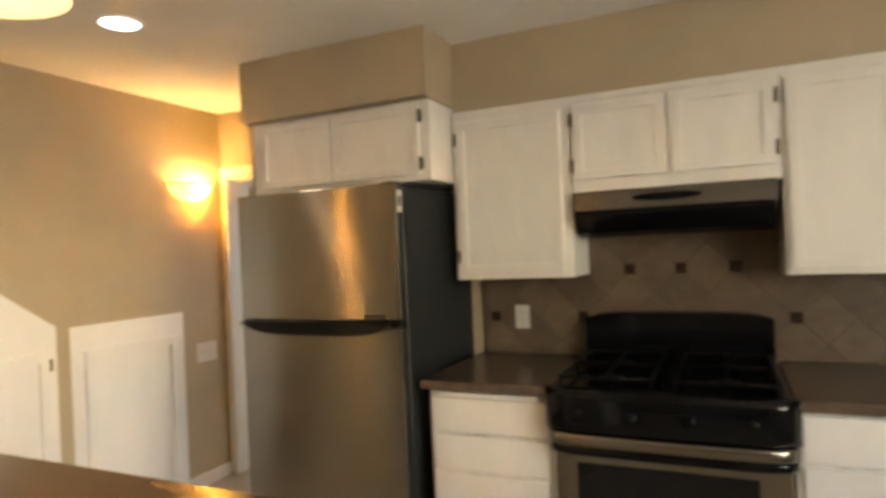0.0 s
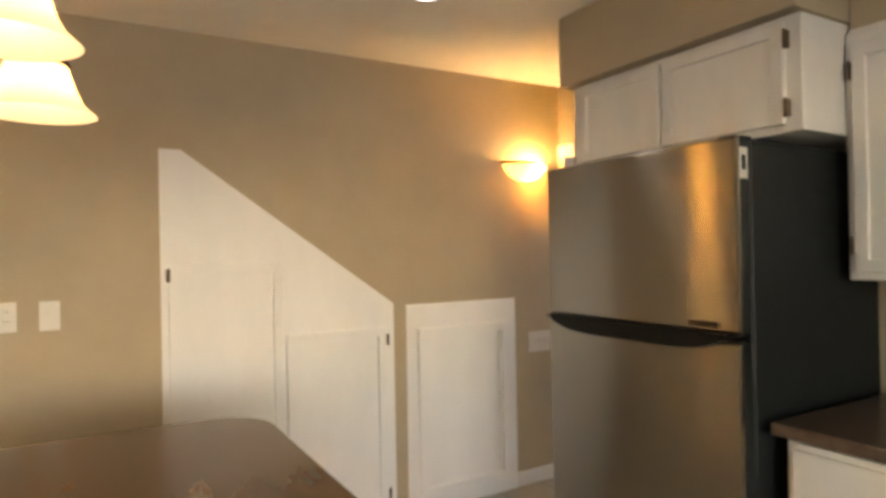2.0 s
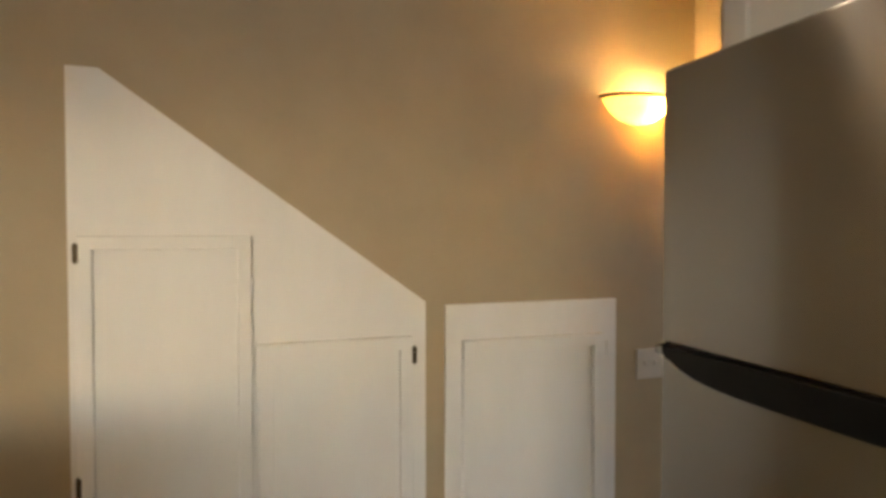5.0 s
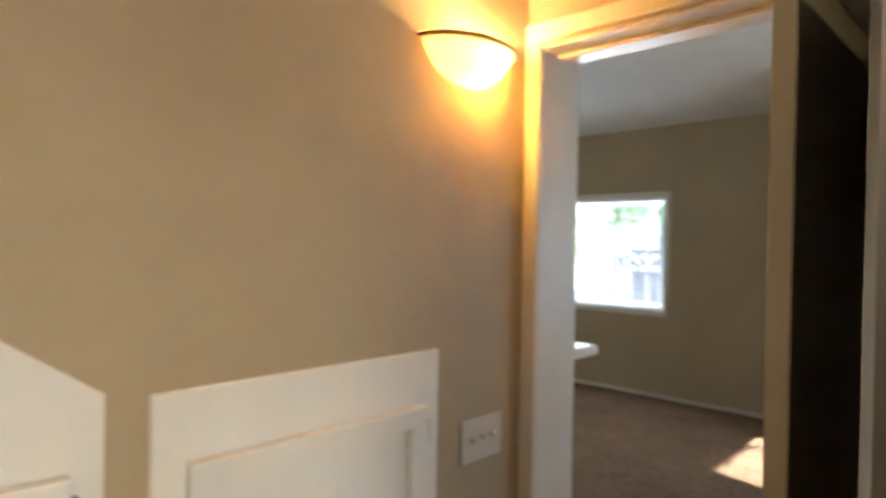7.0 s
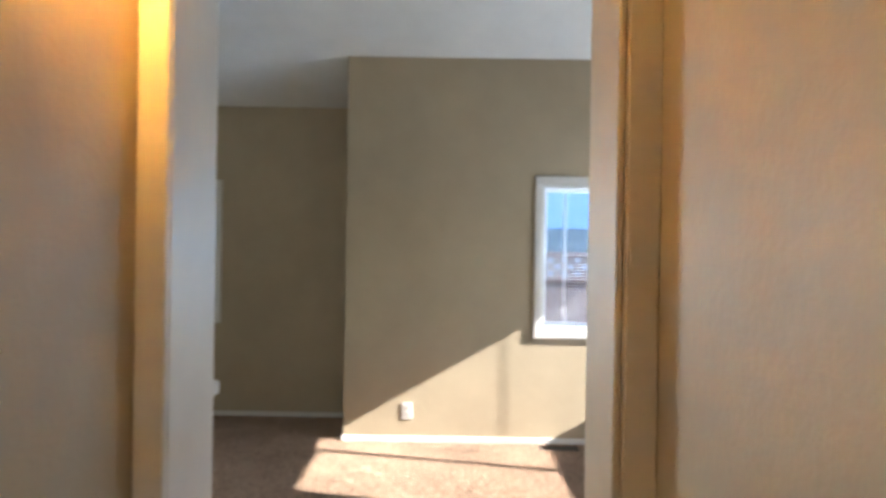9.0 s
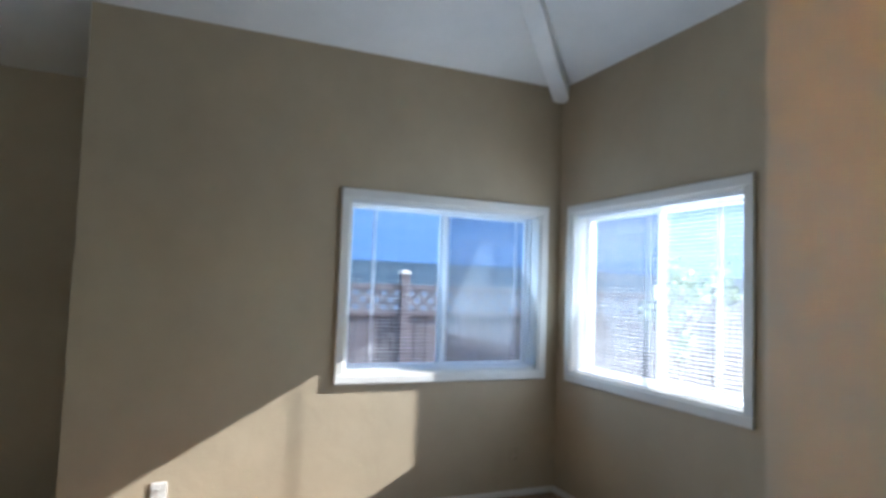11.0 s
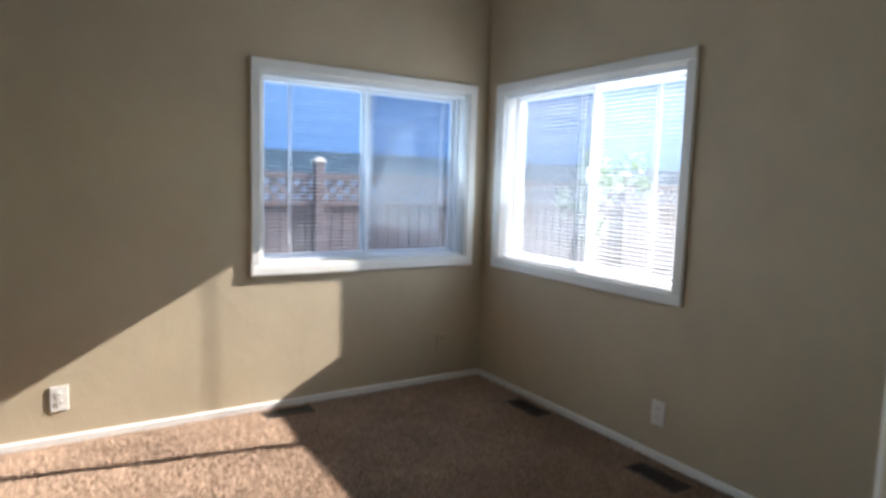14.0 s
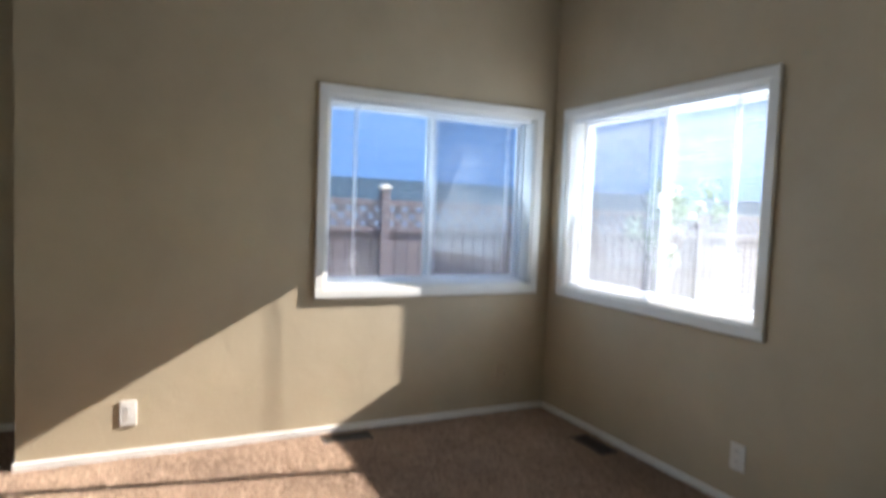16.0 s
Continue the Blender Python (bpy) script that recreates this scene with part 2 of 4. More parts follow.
M_SCREEN = glass_pane("insect_screen_mesh", (0.72, 0.75, 0.79), 0.9, 0.02)
M_SIDING = mat("blue_grey_siding", (0.125, 0.240, 0.45), 0.6, var=0.06, scale=3, stretch=(0.3, 0.3, 4))
M_BAND = mat("dark_house_band", (0.075, 0.115, 0.155), 0.8, var=0.1, scale=4)
M_PALE = mat("pale_blue_lower_wall", (0.19, 0.215, 0.27), 0.8, var=0.06, scale=4)
M_ROOF = mat("grey_roof_shingle", (0.12, 0.115, 0.11), 0.9, var=0.2, scale=12, bump=0.4, bump_scale=60)
M_FENCE = mat("red_brown_fence_wood", (0.070, 0.046, 0.048), 0.75, base2=(0.044, 0.030, 0.032), scale=6, bump=0.3, bump_scale=40, stretch=(6, 6, 0.6), per_object=0.15)
M_LATTICE = mat("weathered_brown_lattice", (0.095, 0.066, 0.068), 0.75, base2=(0.062, 0.044, 0.046), scale=9, bump=0.2, bump_scale=40)
M_CAP = mat("pale_post_cap", (0.55, 0.50, 0.43), 0.7, base2=(0.42, 0.37, 0.31), scale=12, bump=0.2, bump_scale=40)
M_GROUND = mat("dry_yard_ground", (0.46, 0.42, 0.35), 0.95, base2=(0.30, 0.27, 0.21), scale=0.9, bump=0.6, bump_scale=20)
M_BARK = mat("brown_bark", (0.14, 0.10, 0.07), 0.9, var=0.25, scale=14, bump=0.6, bump_scale=40)
M_LEAF = mat("light_green_leaf", (0.13, 0.22, 0.055), 0.6, base2=(0.07, 0.13, 0.03), scale=3, rough_var=0.05)

# ---- building helpers ----


def box(bm, x0, x1, y0, y1, z0, z1, bevel=0.0, seg=1):
    g = bmesh.ops.create_cube(bm, size=1.0)
    vs = g["verts"]
    for v in vs:
        v.co = Vector(((x0 + x1) / 2 + v.co.x * (x1 - x0), (y0 + y1) / 2 + v.co.y * (y1 - y0), (z0 + z1) / 2 + v.co.z * (z1 - z0)))
    if bevel:
        es = list({e for v in vs for e in v.link_edges})
        bmesh.ops.bevel(bm, geom=es, offset=bevel, segments=seg, profile=0.5, affect="EDGES")


def prism(bm, pts, axis, a0, a1):
    """A polygon in the plane across an axis, drawn out along it from a0 to a1."""
    def put(p, a):
        return {"x": (a, p[0], p[1]), "y": (p[0], a, p[1]), "z": (p[0], p[1], a)}[axis]
    lo = [bm.verts.new(put(p, a0)) for p in pts]
    hi = [bm.verts.new(put(p, a1)) for p in pts]
    n = len(pts)
    bm.faces.new(lo[::-1])
    bm.faces.new(hi)
    for i in range(n):
        bm.faces.new((lo[i], lo[(i + 1) % n], hi[(i + 1) % n], hi[i]))
    bmesh.ops.recalc_face_normals(bm, faces=bm.faces[:])


def lathe(bm, prof, at=(0, 0, 0), n=28, a0=0.0, a1=2 * math.pi):
    """A profile of (radius, height) turned about the z axis."""
    full = abs(a1 - a0 - 2 * math.pi) < 1e-6
    k = n if full else n + 1
    rings = []
    for r, z in prof:
        rings.append([bm.verts.new((at[0] + r * math.cos(a0 + (a1 - a0) * i / n), at[1] + r * math.sin(a0 + (a1 - a0) * i / n), at[2] + z)) for i in range(k)])
    for a, b in zip(rings, rings[1:]):
        for i in range(n):
            j = (i + 1) % k
            bm.faces.new((a[i], a[j], b[j], b[i]))
    bmesh.ops.recalc_face_normals(bm, faces=bm.faces[:])


def tube(bm, pts, r, n=10):
    """A round bar along a line of points; r is one radius or one for each point."""
    rings = []
    for i, p in enumerate(pts):
        p = Vector(p)
        d = (Vector(pts[min(i + 1, len(pts) - 1)]) - Vector(pts[max(i - 1, 0)])).normalized()
        u = d.orthogonal().normalized() if abs(d.z) > 0.95 else d.cross(Vector((0, 0, 1))).normalized()
        w = d.cross(u)
        rad = r[i] if isinstance(r, (list, tuple)) else r
        rings.append([bm.verts.new(p + u * rad * math.cos(2 * math.pi * k / n) + w * rad * math.sin(2 * math.pi * k / n)) for k in range(n)])
    for a, b in zip(rings, rings[1:]):
        for k in range(n):
            bm.faces.new((a[k], a[(k + 1) % n], b[(k + 1) % n], b[k]))
    bm.faces.new(rings[0][::-1])
    bm.faces.new(rings[-1])
    bmesh.ops.recalc_face_normals(bm, faces=bm.faces[:])


def link(name, bm, material, smooth=False):
    me = bpy.data.meshes.new(name)
    bm.to_mesh(me)
    bm.free()
    me.materials.append(material)
    if smooth:
        for p in me.polygons:
            p.use_smooth = True
    return new(name, me)


def part(name, bm, material, parent, label="", smooth=False):
    ob = link(name, bm, material, smooth)
    ob.parent = parent
    if label:
        tagged(ob, label)
    return ob


def share(name, mesh, parent, m):
    ob = new(name, mesh)
    ob.parent = parent
    ob.matrix_basis = m
    return ob


def thing(name, m, label, category, group="", kind=""):
    ob = new(name)
    ob.matrix_world = m
    return tagged(ob, label, category, group, kind)


def setting(name, bm, material, label, category=""):
    return tagged(link(name, bm, material), label, category or name.split("_")[0], "", "structure")


def boxed(*args, **kw):
    bm = bmesh.new()
    box(bm, *args, **kw)
    return bm


def wall(name, along, a0, a1, face, back, z0, z1, openings, label):
    """A wall along x or y from a0 to a1, between face and back, with openings (from, to, sill, head)."""
    bm = bmesh.new()

    def cell(u0, u1, w0, w1):
        lo, hi = min(face, back), max(face, back)
        if along == "x":
            box(bm, u0, u1, lo, hi, w0, w1)
        else:
            box(bm, lo, hi, u0, u1, w0, w1)
    u = a0
    for o0, o1, sill, head in sorted(openings):
        cell(u, o0, z0, z1)
        if sill > z0:
            cell(o0, o1, z0, sill)
        if head < z1:
            cell(o0, o1, head, z1)
        u = o1
    cell(u, a1, z0, z1)
    return setting(name, bm, M_WALL, label, "wall")


# ---- plan, in metres ----
KC = 2.415          # kitchen ceiling
LC = 2.70           # living room ceiling at the walls
D0, D1, DH = 0.045, 0.821, 1.985   # door opening
DT = 0.194          # thickness of the wall with the door
YN, XE = 3.27, 2.647               # north and east walls of the living room
XC, YR = -0.175, 3.85              # outer corner and back wall of the recess
RW = -0.15          # wall behind the range
XW = -4.2           # west end of the living room
KE, KS = 5.2, -6.0  # east and south walls of the kitchen
WN = (1.20, 2.50, 0.80, 1.825)     # north window opening: from, to, sill, head
WE = (1.735, 3.105, 0.80, 1.825)   # east window opening
WR = (-2.70, -1.31, 0.80, 1.825)   # recess window opening
PITCH = 0.40

bm = boxed(XW - 0.2, XE + 0.1, 0.10, YR + 0.1, -0.12, 0.0)
setting("floor_living", bm, M_CARPET, "brown-grey cut pile carpet over the whole room", "carpet")
bm = boxed(-0.1, KE + 0.1, KS - 0.1, 0.10, -0.12, -0.006)
kitchen_floor = setting("floor_kitchen", bm, M_GROUT, "grey stone-look floor tiles with darker grout", "tile floor")

wall("wall_stair", "y", KS, 0.0, 0.0, -0.12, 0.0, 2.9, [], "plain beige painted wall beside the stairs")
wall("wall_door", "x", XW, XE + 0.2, 0.0, DT, 0.0, 3.0, [(D0, D1, 0.0, DH)], "beige painted wall with a cased opening")
wall("wall_range", "x", 0.910, KE + 0.1, RW, -0.002, 0.0, 2.6, [], "beige painted kitchen wall behind range and cabinets")
wall("wall_kitchen_east", "y", KS, 0.0, KE, KE + 0.15, 0.0, 2.6, [(-3.9, -1.9, 0.92, 2.10)], "beige kitchen wall with a window opening")
wall("wall_kitchen_south", "x", -0.12, KE + 0.15, KS, KS - 0.15, 0.0, 2.6, [], "plain beige kitchen wall")
wall("wall_north", "x", XC, XE + 0.2, YN, YN + 0.17, 0.0, LC, [WN], "beige painted wall with a sliding window")
wall("wall_east", "y", DT, YN, XE, XE + 0.17, 0.0, LC, [WE], "beige painted wall with a sliding window")
wall("wall_recess_side", "y", YN + 0.17, YR, XC, XC + 0.17, 0.0, LC - 0.05, [], "beige painted side wall of the recess")
wall("wall_recess_back", "x", XW, XC + 0.17, YR, YR + 0.17, 0.0, LC - PITCH * (YR - YN), [WR], "beige painted back wall with a sliding window")
wall("wall_west", "y", DT, YR + 0.17, XW, XW - 0.17, 0.0, 3.6, [], "plain beige wall")

bm = boxed(-0.1, KE + 0.1, KS - 0.1, -0.001, KC, KC + 0.12)
setting("ceiling_kitchen", bm, M_CEIL, "flat textured off-white ceiling", "ceiling")

# unseen slab, added only to block direct sun from the kitchen window opening
setting("roof_porch", boxed(KE + 0.15, KE + 2.8, -6.5, -0.4, 2.35, 2.5), M_CEIL, "unseen slab added to keep the sun out of the kitchen window", "roof")

# hipped ceiling of the living room
yr = (YN + DT) / 2
zr = LC + PITCH * (YN - yr)
xa = XE - (YN - yr)
e = 0.17
bm = bmesh.new()
pts = {"ne": (XE + e, YN + e, LC - PITCH * e), "se": (XE + e, DT - e, LC - PITCH * e), "ap": (xa, yr, zr), "rw": (XW - e, yr, zr),
       "sw": (XW - e, DT - e, LC - PITCH * e), "nw": (XW - e, YN + e, LC - PITCH * e),
       "rr": (XC + e, YN + e, LC - PITCH * e), "rb": (XC + e, YR + e, LC - PITCH * (YR + e - YN)), "rl": (XW - e, YR + e, LC - PITCH * (YR + e - YN))}
vv = {k: bm.verts.new(p) for k, p in pts.items()}
for f in (("ne", "se", "ap"), ("ap", "rw", "nw", "rr", "ne"), ("ap", "se", "sw", "rw"), ("rr", "nw", "rl", "rb")):
    bm.faces.new([vv[k] for k in f])
bmesh.ops.recalc_face_normals(bm, faces=bm.faces[:])
r = bmesh.ops.extrude_face_region(bm, geom=bm.faces[:])
bmesh.ops.translate(bm, vec=(0, 0, 0.15), verts=[g for g in r["geom"] if isinstance(g, bmesh.types.BMVert)])
bmesh.ops.recalc_face_normals(bm, faces=bm.faces[:])
setting("ceiling_living", bm, M_CEIL, "white hipped ceiling sloping down to the walls", "ceiling")

# hip beam from the corner up to the ridge
bm = bmesh.new()
box(bm, 0.0, math.hypot(XE - xa, YN - yr), -0.055, 0.055, -0.105, 0.03, bevel=0.006)
for v in bm.verts:
    v.co.z += v.co.x * PITCH / math.sqrt(2)
beam = tagged(link("ceiling_beam", bm, M_CEIL), "white painted hip beam running up from the corner", "beam", "", "structure")
beam.matrix_world = pose(XE - 0.01, YN - 0.01, LC + 0.0, 0, 0, -135)

# baseboards
def baseboard(name, x0, x1, y0, y1, h=0.044):
    setting(name, boxed(x0, x1, y0, y1, 0.0, h, bevel=0.004), M_TRIM, "white painted wooden baseboard", "baseboard")


baseboard("baseboard_north", XC - 0.012, XE, YN - 0.013, YN)
baseboard("baseboard_east", XE - 0.013, XE, DT, YN - 0.013)
baseboard("baseboard_recess", XW, XC - 0.013, YR - 0.013, YR)
baseboard("baseboard_recess_side", XC - 0.013, XC, YN, YR)
baseboard("baseboard_stair", 0.0, 0.014, -0.372, -0.022, 0.085)
baseboard("baseboard_stair_far", 0.0, 0.014, KS, -2.292)
baseboard("baseboard_south", 0.86, XE - 0.013, DT, DT + 0.013)

# door casing and jamb
door = thing("door_1", pose(0, 0, 0), "white painted cased doorway without a door leaf", "doorway", "", "structure")
for x0, x1, y0, y1, z0, z1, n in (
        (0.002, D0 + 0.010, -0.018, -0.001, 0.0, DH + 0.004, "side_casing"), (D1 + 0.001, D1 + 0.0585, -0.018, -0.001, 0.0, DH + 0.004, "side_casing"),
        (0.002, D1 + 0.0585, -0.020, -0.001, DH + 0.005, DH + 0.062, "head_casing"),
        (D0 - 0.055, D0 - 0.004, DT + 0.001, DT + 0.016, 0.0, DH + 0.004, "side_casing"), (D1 + 0.004, D1 + 0.062, DT + 0.001, DT + 0.016, 0.0, DH + 0.004, "side_casing"),
        (D0 - 0.055, D1 + 0.062, DT + 0.001, DT + 0.018, DH + 0.005, DH + 0.062, "head_casing"),
        (D0 - 0.001, D0 + 0.012, -0.006, DT + 0.006, 0.0, DH - 0.013, "jamb"), (D1 - 0.012, D1 + 0.001, -0.006, DT + 0.006, 0.0, DH - 0.013, "jamb"),
        (D0 - 0.001, D1 + 0.001, -0.006, DT + 0.006, DH - 0.012, DH + 0.001, "head_jamb")):
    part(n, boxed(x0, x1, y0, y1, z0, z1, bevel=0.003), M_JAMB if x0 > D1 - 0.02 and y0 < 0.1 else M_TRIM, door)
part("stop_strip", boxed(D0 + 0.012, D1 - 0.012, 0.075, 0.115, DH - 0.024, DH - 0.012, bevel=0.002), M_TRIM, door)
part("threshold_strip", boxed(D0, D1, 0.075, 0.125, -0.004, 0.006, bevel=0.003), M_STEEL, door, "thin metal carpet edge strip")


def window(name, m, w, z0, z1, label, slat_tilt, wand, screen, slider_left=True, glass=None, lap=0.0):
    """A sliding window, seen from the room: x runs along the wall to the right, y outwards, the origin on the wall's face."""
    h = z1 - z0
    win = thing(name, m, label, "window", "", "structure")
    c = 0.054
    wi = w - lap  # the casing laps over the frame on this side
    for n, b in (("casing_head", (-c, wi + c, -0.019, -0.001, h + 0.001, h + c)), ("casing_sill", (-c, wi + c, -0.019, -0.001, -c, -0.001)),
                 ("casing_side", (-c, -0.001, -0.018, -0.001, -0.0005, h + 0.0005)), ("casing_side", (wi + 0.001, wi + c, -0.018, -0.001, -0.0005, h + 0.0005))):
        part(n, boxed(b[0], b[1], b[2], b[3], z0 + b[4], z0 + b[5], bevel=0.004), M_TRIM, win)
    for n, b in (("jamb_liner", (0.0, 0.010, -0.006, 0.165, 0.010, h - 0.010)), ("jamb_liner", (w - 0.010, w, -0.006, 0.165, 0.010, h - 0.010)),
                 ("head_liner", (0.0, w, -0.006, 0.165, h - 0.010, h)), ("sill_board", (0.0, w, -0.006, 0.165, 0.0, 0.010))):
        part(n, boxed(b[0], b[1], b[2], b[3], z0 + b[4], z0 + b[5]), M_TRIM, win)
    f = 0.013
    bm = bmesh.new()
    for b in ((0.010, w - 0.010, 0.095, 0.158, 0.010, 0.010 + f), (0.010, w - 0.010, 0.095, 0.158, h - 0.010 - f, h - 0.010),
              (0.010, 0.010 + f, 0.096, 0.157, 0.010 + f, h - 0.010 - f), (w - 0.010 - f, w - 0.010, 0.096, 0.157, 0.010 + f, h - 0.010 - f)):
        box(bm, b[0], b[1], b[2], b[3], z0 + b[4], z0 + b[5], bevel=0.003)
    part("vinyl_frame", bm, M_VINYL, win)
    mid = wi / 2
    for k, (x0, x1, y) in enumerate(((0.022, mid + 0.020, 0.108 if slider_left else 0.138), (mid - 0.020, w - 0.022, 0.138 if slider_left else 0.108))):
        bm = bmesh.new()
        s = 0.024
        for b in ((x0, x1, h - 0.022 - s, h - 0.022), (x0, x1, 0.022, 0.022 + s), (x0, x0 + s, 0.022 + s, h - 0.022 - s), (x1 - s, x1, 0.022 + s, h - 0.022 - s)):
            box(bm, b[0], b[1], y - 0.011, y + 0.011, z0 + b[2], z0 + b[3], bevel=0.003)
        sash = part("sash", bm, M_VINYL, win, "white vinyl sliding sash")
        g = part("pane", boxed(x0 + s - 0.004, x1 - s + 0.004, y - 0.002, y + 0.002, z0 + 0.022 + s - 0.004, z0 + h - 0.022 - s + 0.004), (M_GLASS if not glass else M_FILM if k == screen else glass), sash)
        g.visible_shadow = False
        if k == screen:
            sc_ = part("insect_screen", boxed(x0 + s, x1 - s, 0.1565, 0.1570, z0 + 0.022 + s, z0 + h - 0.022 - s), M_SCREEN, sash, "fine grey insect screen")
            sc_.visible_shadow = False
    part("latch", boxed(mid - 0.012, mid + 0.012, 0.082, 0.0955, z0 + h * 0.48, z0 + h * 0.56, bevel=0.004), M_VINYL, win, "small white latch")
    # blind
    blind = thing(name.replace("window", "blind").split("_")[0], m, "white metal mini blind hanging open in the window", "blind", "window blinds")
    blind.name = "mini_blind"
    part("head_rail", boxed(0.014, w - 0.014, 0.018, 0.046, z0 + h - 0.032, z0 + h - 0.011, bevel=0.003), M_VINYL, blind)
    part("bottom_rail", boxed(0.016, w - 0.016, 0.020, 0.044, z0 + 0.014, z0 + 0.026, bevel=0.003), M_VINYL, blind)
    bm = bmesh.new()
    box(bm, 0.016, w - 0.016, -0.0078, 0.0078, -0.00035, 0.00035)
    me = bpy.data.meshes.new("slat")
    bm.to_mesh(me)
    bm.free()
    me.materials.append(M_SLAT)
    n = int((h - 0.075) / 0.0213)
    for i in range(n):
        share("slat", me, blind, pose(0, 0.032, z0 + 0.040 + i * 0.0213, slat_tilt + 1.2 * math.sin(i * 1.7), 0, 0))
    for x in (0.17, mid, wi - 0.17):
        bm = bmesh.new()
        for dy in (0.0175, 0.0465):
            box(bm, x - 0.0012, x + 0.0012, dy - 0.0008, dy + 0.0008, z0 + 0.02, z0 + h - 0.03)
        part("ladder_cord", bm, M_SLAT, blind)
    bm = bmesh.new()
    tube(bm, [(wand, 0.010, z0 + h - 0.03), (wand + 0.002, 0.009, z0 + h * 0.5), (wand + 0.001, 0.010, z0 + h * 0.10)], 0.0028, 8)
    part("tilt_wand", bm, M_VINYL, blind)
    return win


window("window_1", pose(WN[0], YN, 0), WN[1] - WN[0], WN[2], WN[3], "white vinyl sliding window with painted wood casing", 3, 0.15, 1)
window("window_2", pose(XE, WE[1], 0, 0, 0, -90), WE[1] - WE[0], WE[2], WE[3], "sunlit white vinyl sliding window with painted wood casing", 3, 1.17, 0, glass=M_HAZY, lap=0.05)
window("window_3", pose(WR[0], YR, 0), WR[1] - WR[0], WR[2], WR[3], "white vinyl sliding window in the recess", 6, 0.12, 1)

# ---- stair wall: cupboard fronts ----


def panel_slab(x0, x1, z0, z1, y_back, th, rail, rec):
    """A shaker door facing -y: one slab whose field is sunk by rec."""
    bm = boxed(x0, x1, y_back - th, y_back, z0, z1, bevel=0.003)
    f = min(bm.faces, key=lambda q: (round(q.normal.y, 2), -q.calc_area()))
    bmesh.ops.inset_individual(bm, faces=[f], thickness=rail - 0.003, depth=0.0)
    bmesh.ops.inset_individual(bm, faces=[f], thickness=0.003, depth=-rec)
    return bm


def stair_door(name, y0, y1, z0, z1, rail, hinges, parent, label, hinge_mat):
    x0 = 0.0160
    bm = panel_slab(y0, y1, z0, z1, 0.0, 0.031, rail, 0.022)
    for v in bm.verts:
        v.co = Vector((x0 - v.co.y, v.co.x, v.co.z))
    bmesh.ops.recalc_face_normals(bm, faces=bm.faces[:])
    d = part(name, bm, M_CUPBOARD, parent, label)
    for hy, hz in hinges:
        bm = boxed(x0, x0 + 0.033, hy - 0.008, hy + 0.008, hz - 0.028, hz + 0.028, bevel=0.002)
        tube(bm, [(x0 + 0.032, hy, hz - 0.03), (x0 + 0.032, hy, hz + 0.03)], 0.004, 8)
        part("hinge", bm, hinge_mat, d, "small surface hinge")


cup = thing("stair_cupboard", pose(0, 0, 0), "white painted cupboard front with a sloping top under the stairs", "cupboard")
bm = bmesh.new()
prism(bm, [(-2.289, 0.0), (-1.171, 0.0), (-1.171, 1.137), (-2.200, 1.880), (-2.289, 1.880)], "x", 0.0005, 0.012)
part("face_board", bm, M_CUPBOARD, cup)
part("plinth", boxed(0.012, 0.020, -2.289, -1.171, 0.0, 0.075, bevel=0.003), M_CUPBOARD, cup)
stair_door("door", -2.262, -1.764, 0.10, 1.374, 0.058, ((-2.262, 1.322), (-2.262, 0.62), (-2.262, 0.16)), cup, "tall white panel door", M_HINGE)
stair_door("door", -1.746, -1.226, 0.092, 1.020, 0.062, ((-1.222, 0.955), (-1.222, 0.155)), cup, "low white panel door", M_HINGE)
cup2 = thing("wall_cupboard", pose(0, 0, 0), "small white painted cupboard front with one panel door", "cupboard")
part("face_board", boxed(0.0005, 0.012, -1.096, -0.376, 0.0, 1.122, bevel=0.003), M_CUPBOARD, cup2)
part("plinth", boxed(0.012, 0.020, -1.096, -0.376, 0.0, 0.075, bevel=0.003), M_CUPBOARD, cup2)
stair_door("door", -1.037, -0.446, 0.085, 0.992, 0.066, ((-0.440, 0.93), (-0.440, 0.15)), cup2, "white panel door", M_CUPBOARD)


def plate(name, m, w, h, toggles, label, category, paint=None):
    """A wall plate; local x along the wall, y into the wall. toggles: pairs of kind and offset."""
    p = thing(name, m, label, category)
    part("plate", boxed(-w / 2, w / 2, -0.006, -0.0005, -h / 2, h / 2, bevel=0.0025, seg=2), paint or M_PLATE, p)
    for kind, dx in toggles:
        if kind == "switch":
            part("toggle", boxed(dx - 0.005, dx + 0.005, -0.016, -0.004, -0.004, 0.012, bevel=0.002), M_PLATE, p)
        else:
            for dz in (-0.0195, 0.0195):
                bm = bmesh.new()
                prism(bm, [(dx + 0.0165 * math.cos(a * math.pi / 8), dz + 0.0145 * math.sin(a * math.pi / 8)) for a in range(16)], "y", -0.0085, -0.005)
                o = part("socket", bm, paint or M_PLATE, p)
                for sx in (-0.0065, 0.0065):
                    part("slot", boxed(dx + sx - 0.0012, dx + sx + 0.0012, -0.0092, -0.0075, dz - 0.001, dz + 0.008), M_SLOT, o)
    for dx in sorted({t[1] for t in toggles}) or [0]:
        bm = bmesh.new()
        lathe(bm, [(0.0, -0.0068), (0.003, -0.0066), (0.0032, -0.006)], n=10)
        bmesh.ops.rotate(bm, verts=bm.verts[:], cent=(0, 0, 0), matrix=Matrix.Rotation(radians(-90), 3, "X"))
        for v in bm.verts:
            v.co.y = -abs(v.co.y)
            v.co.x += dx
        part("screw", bm, M_PLATE, p)
    return p


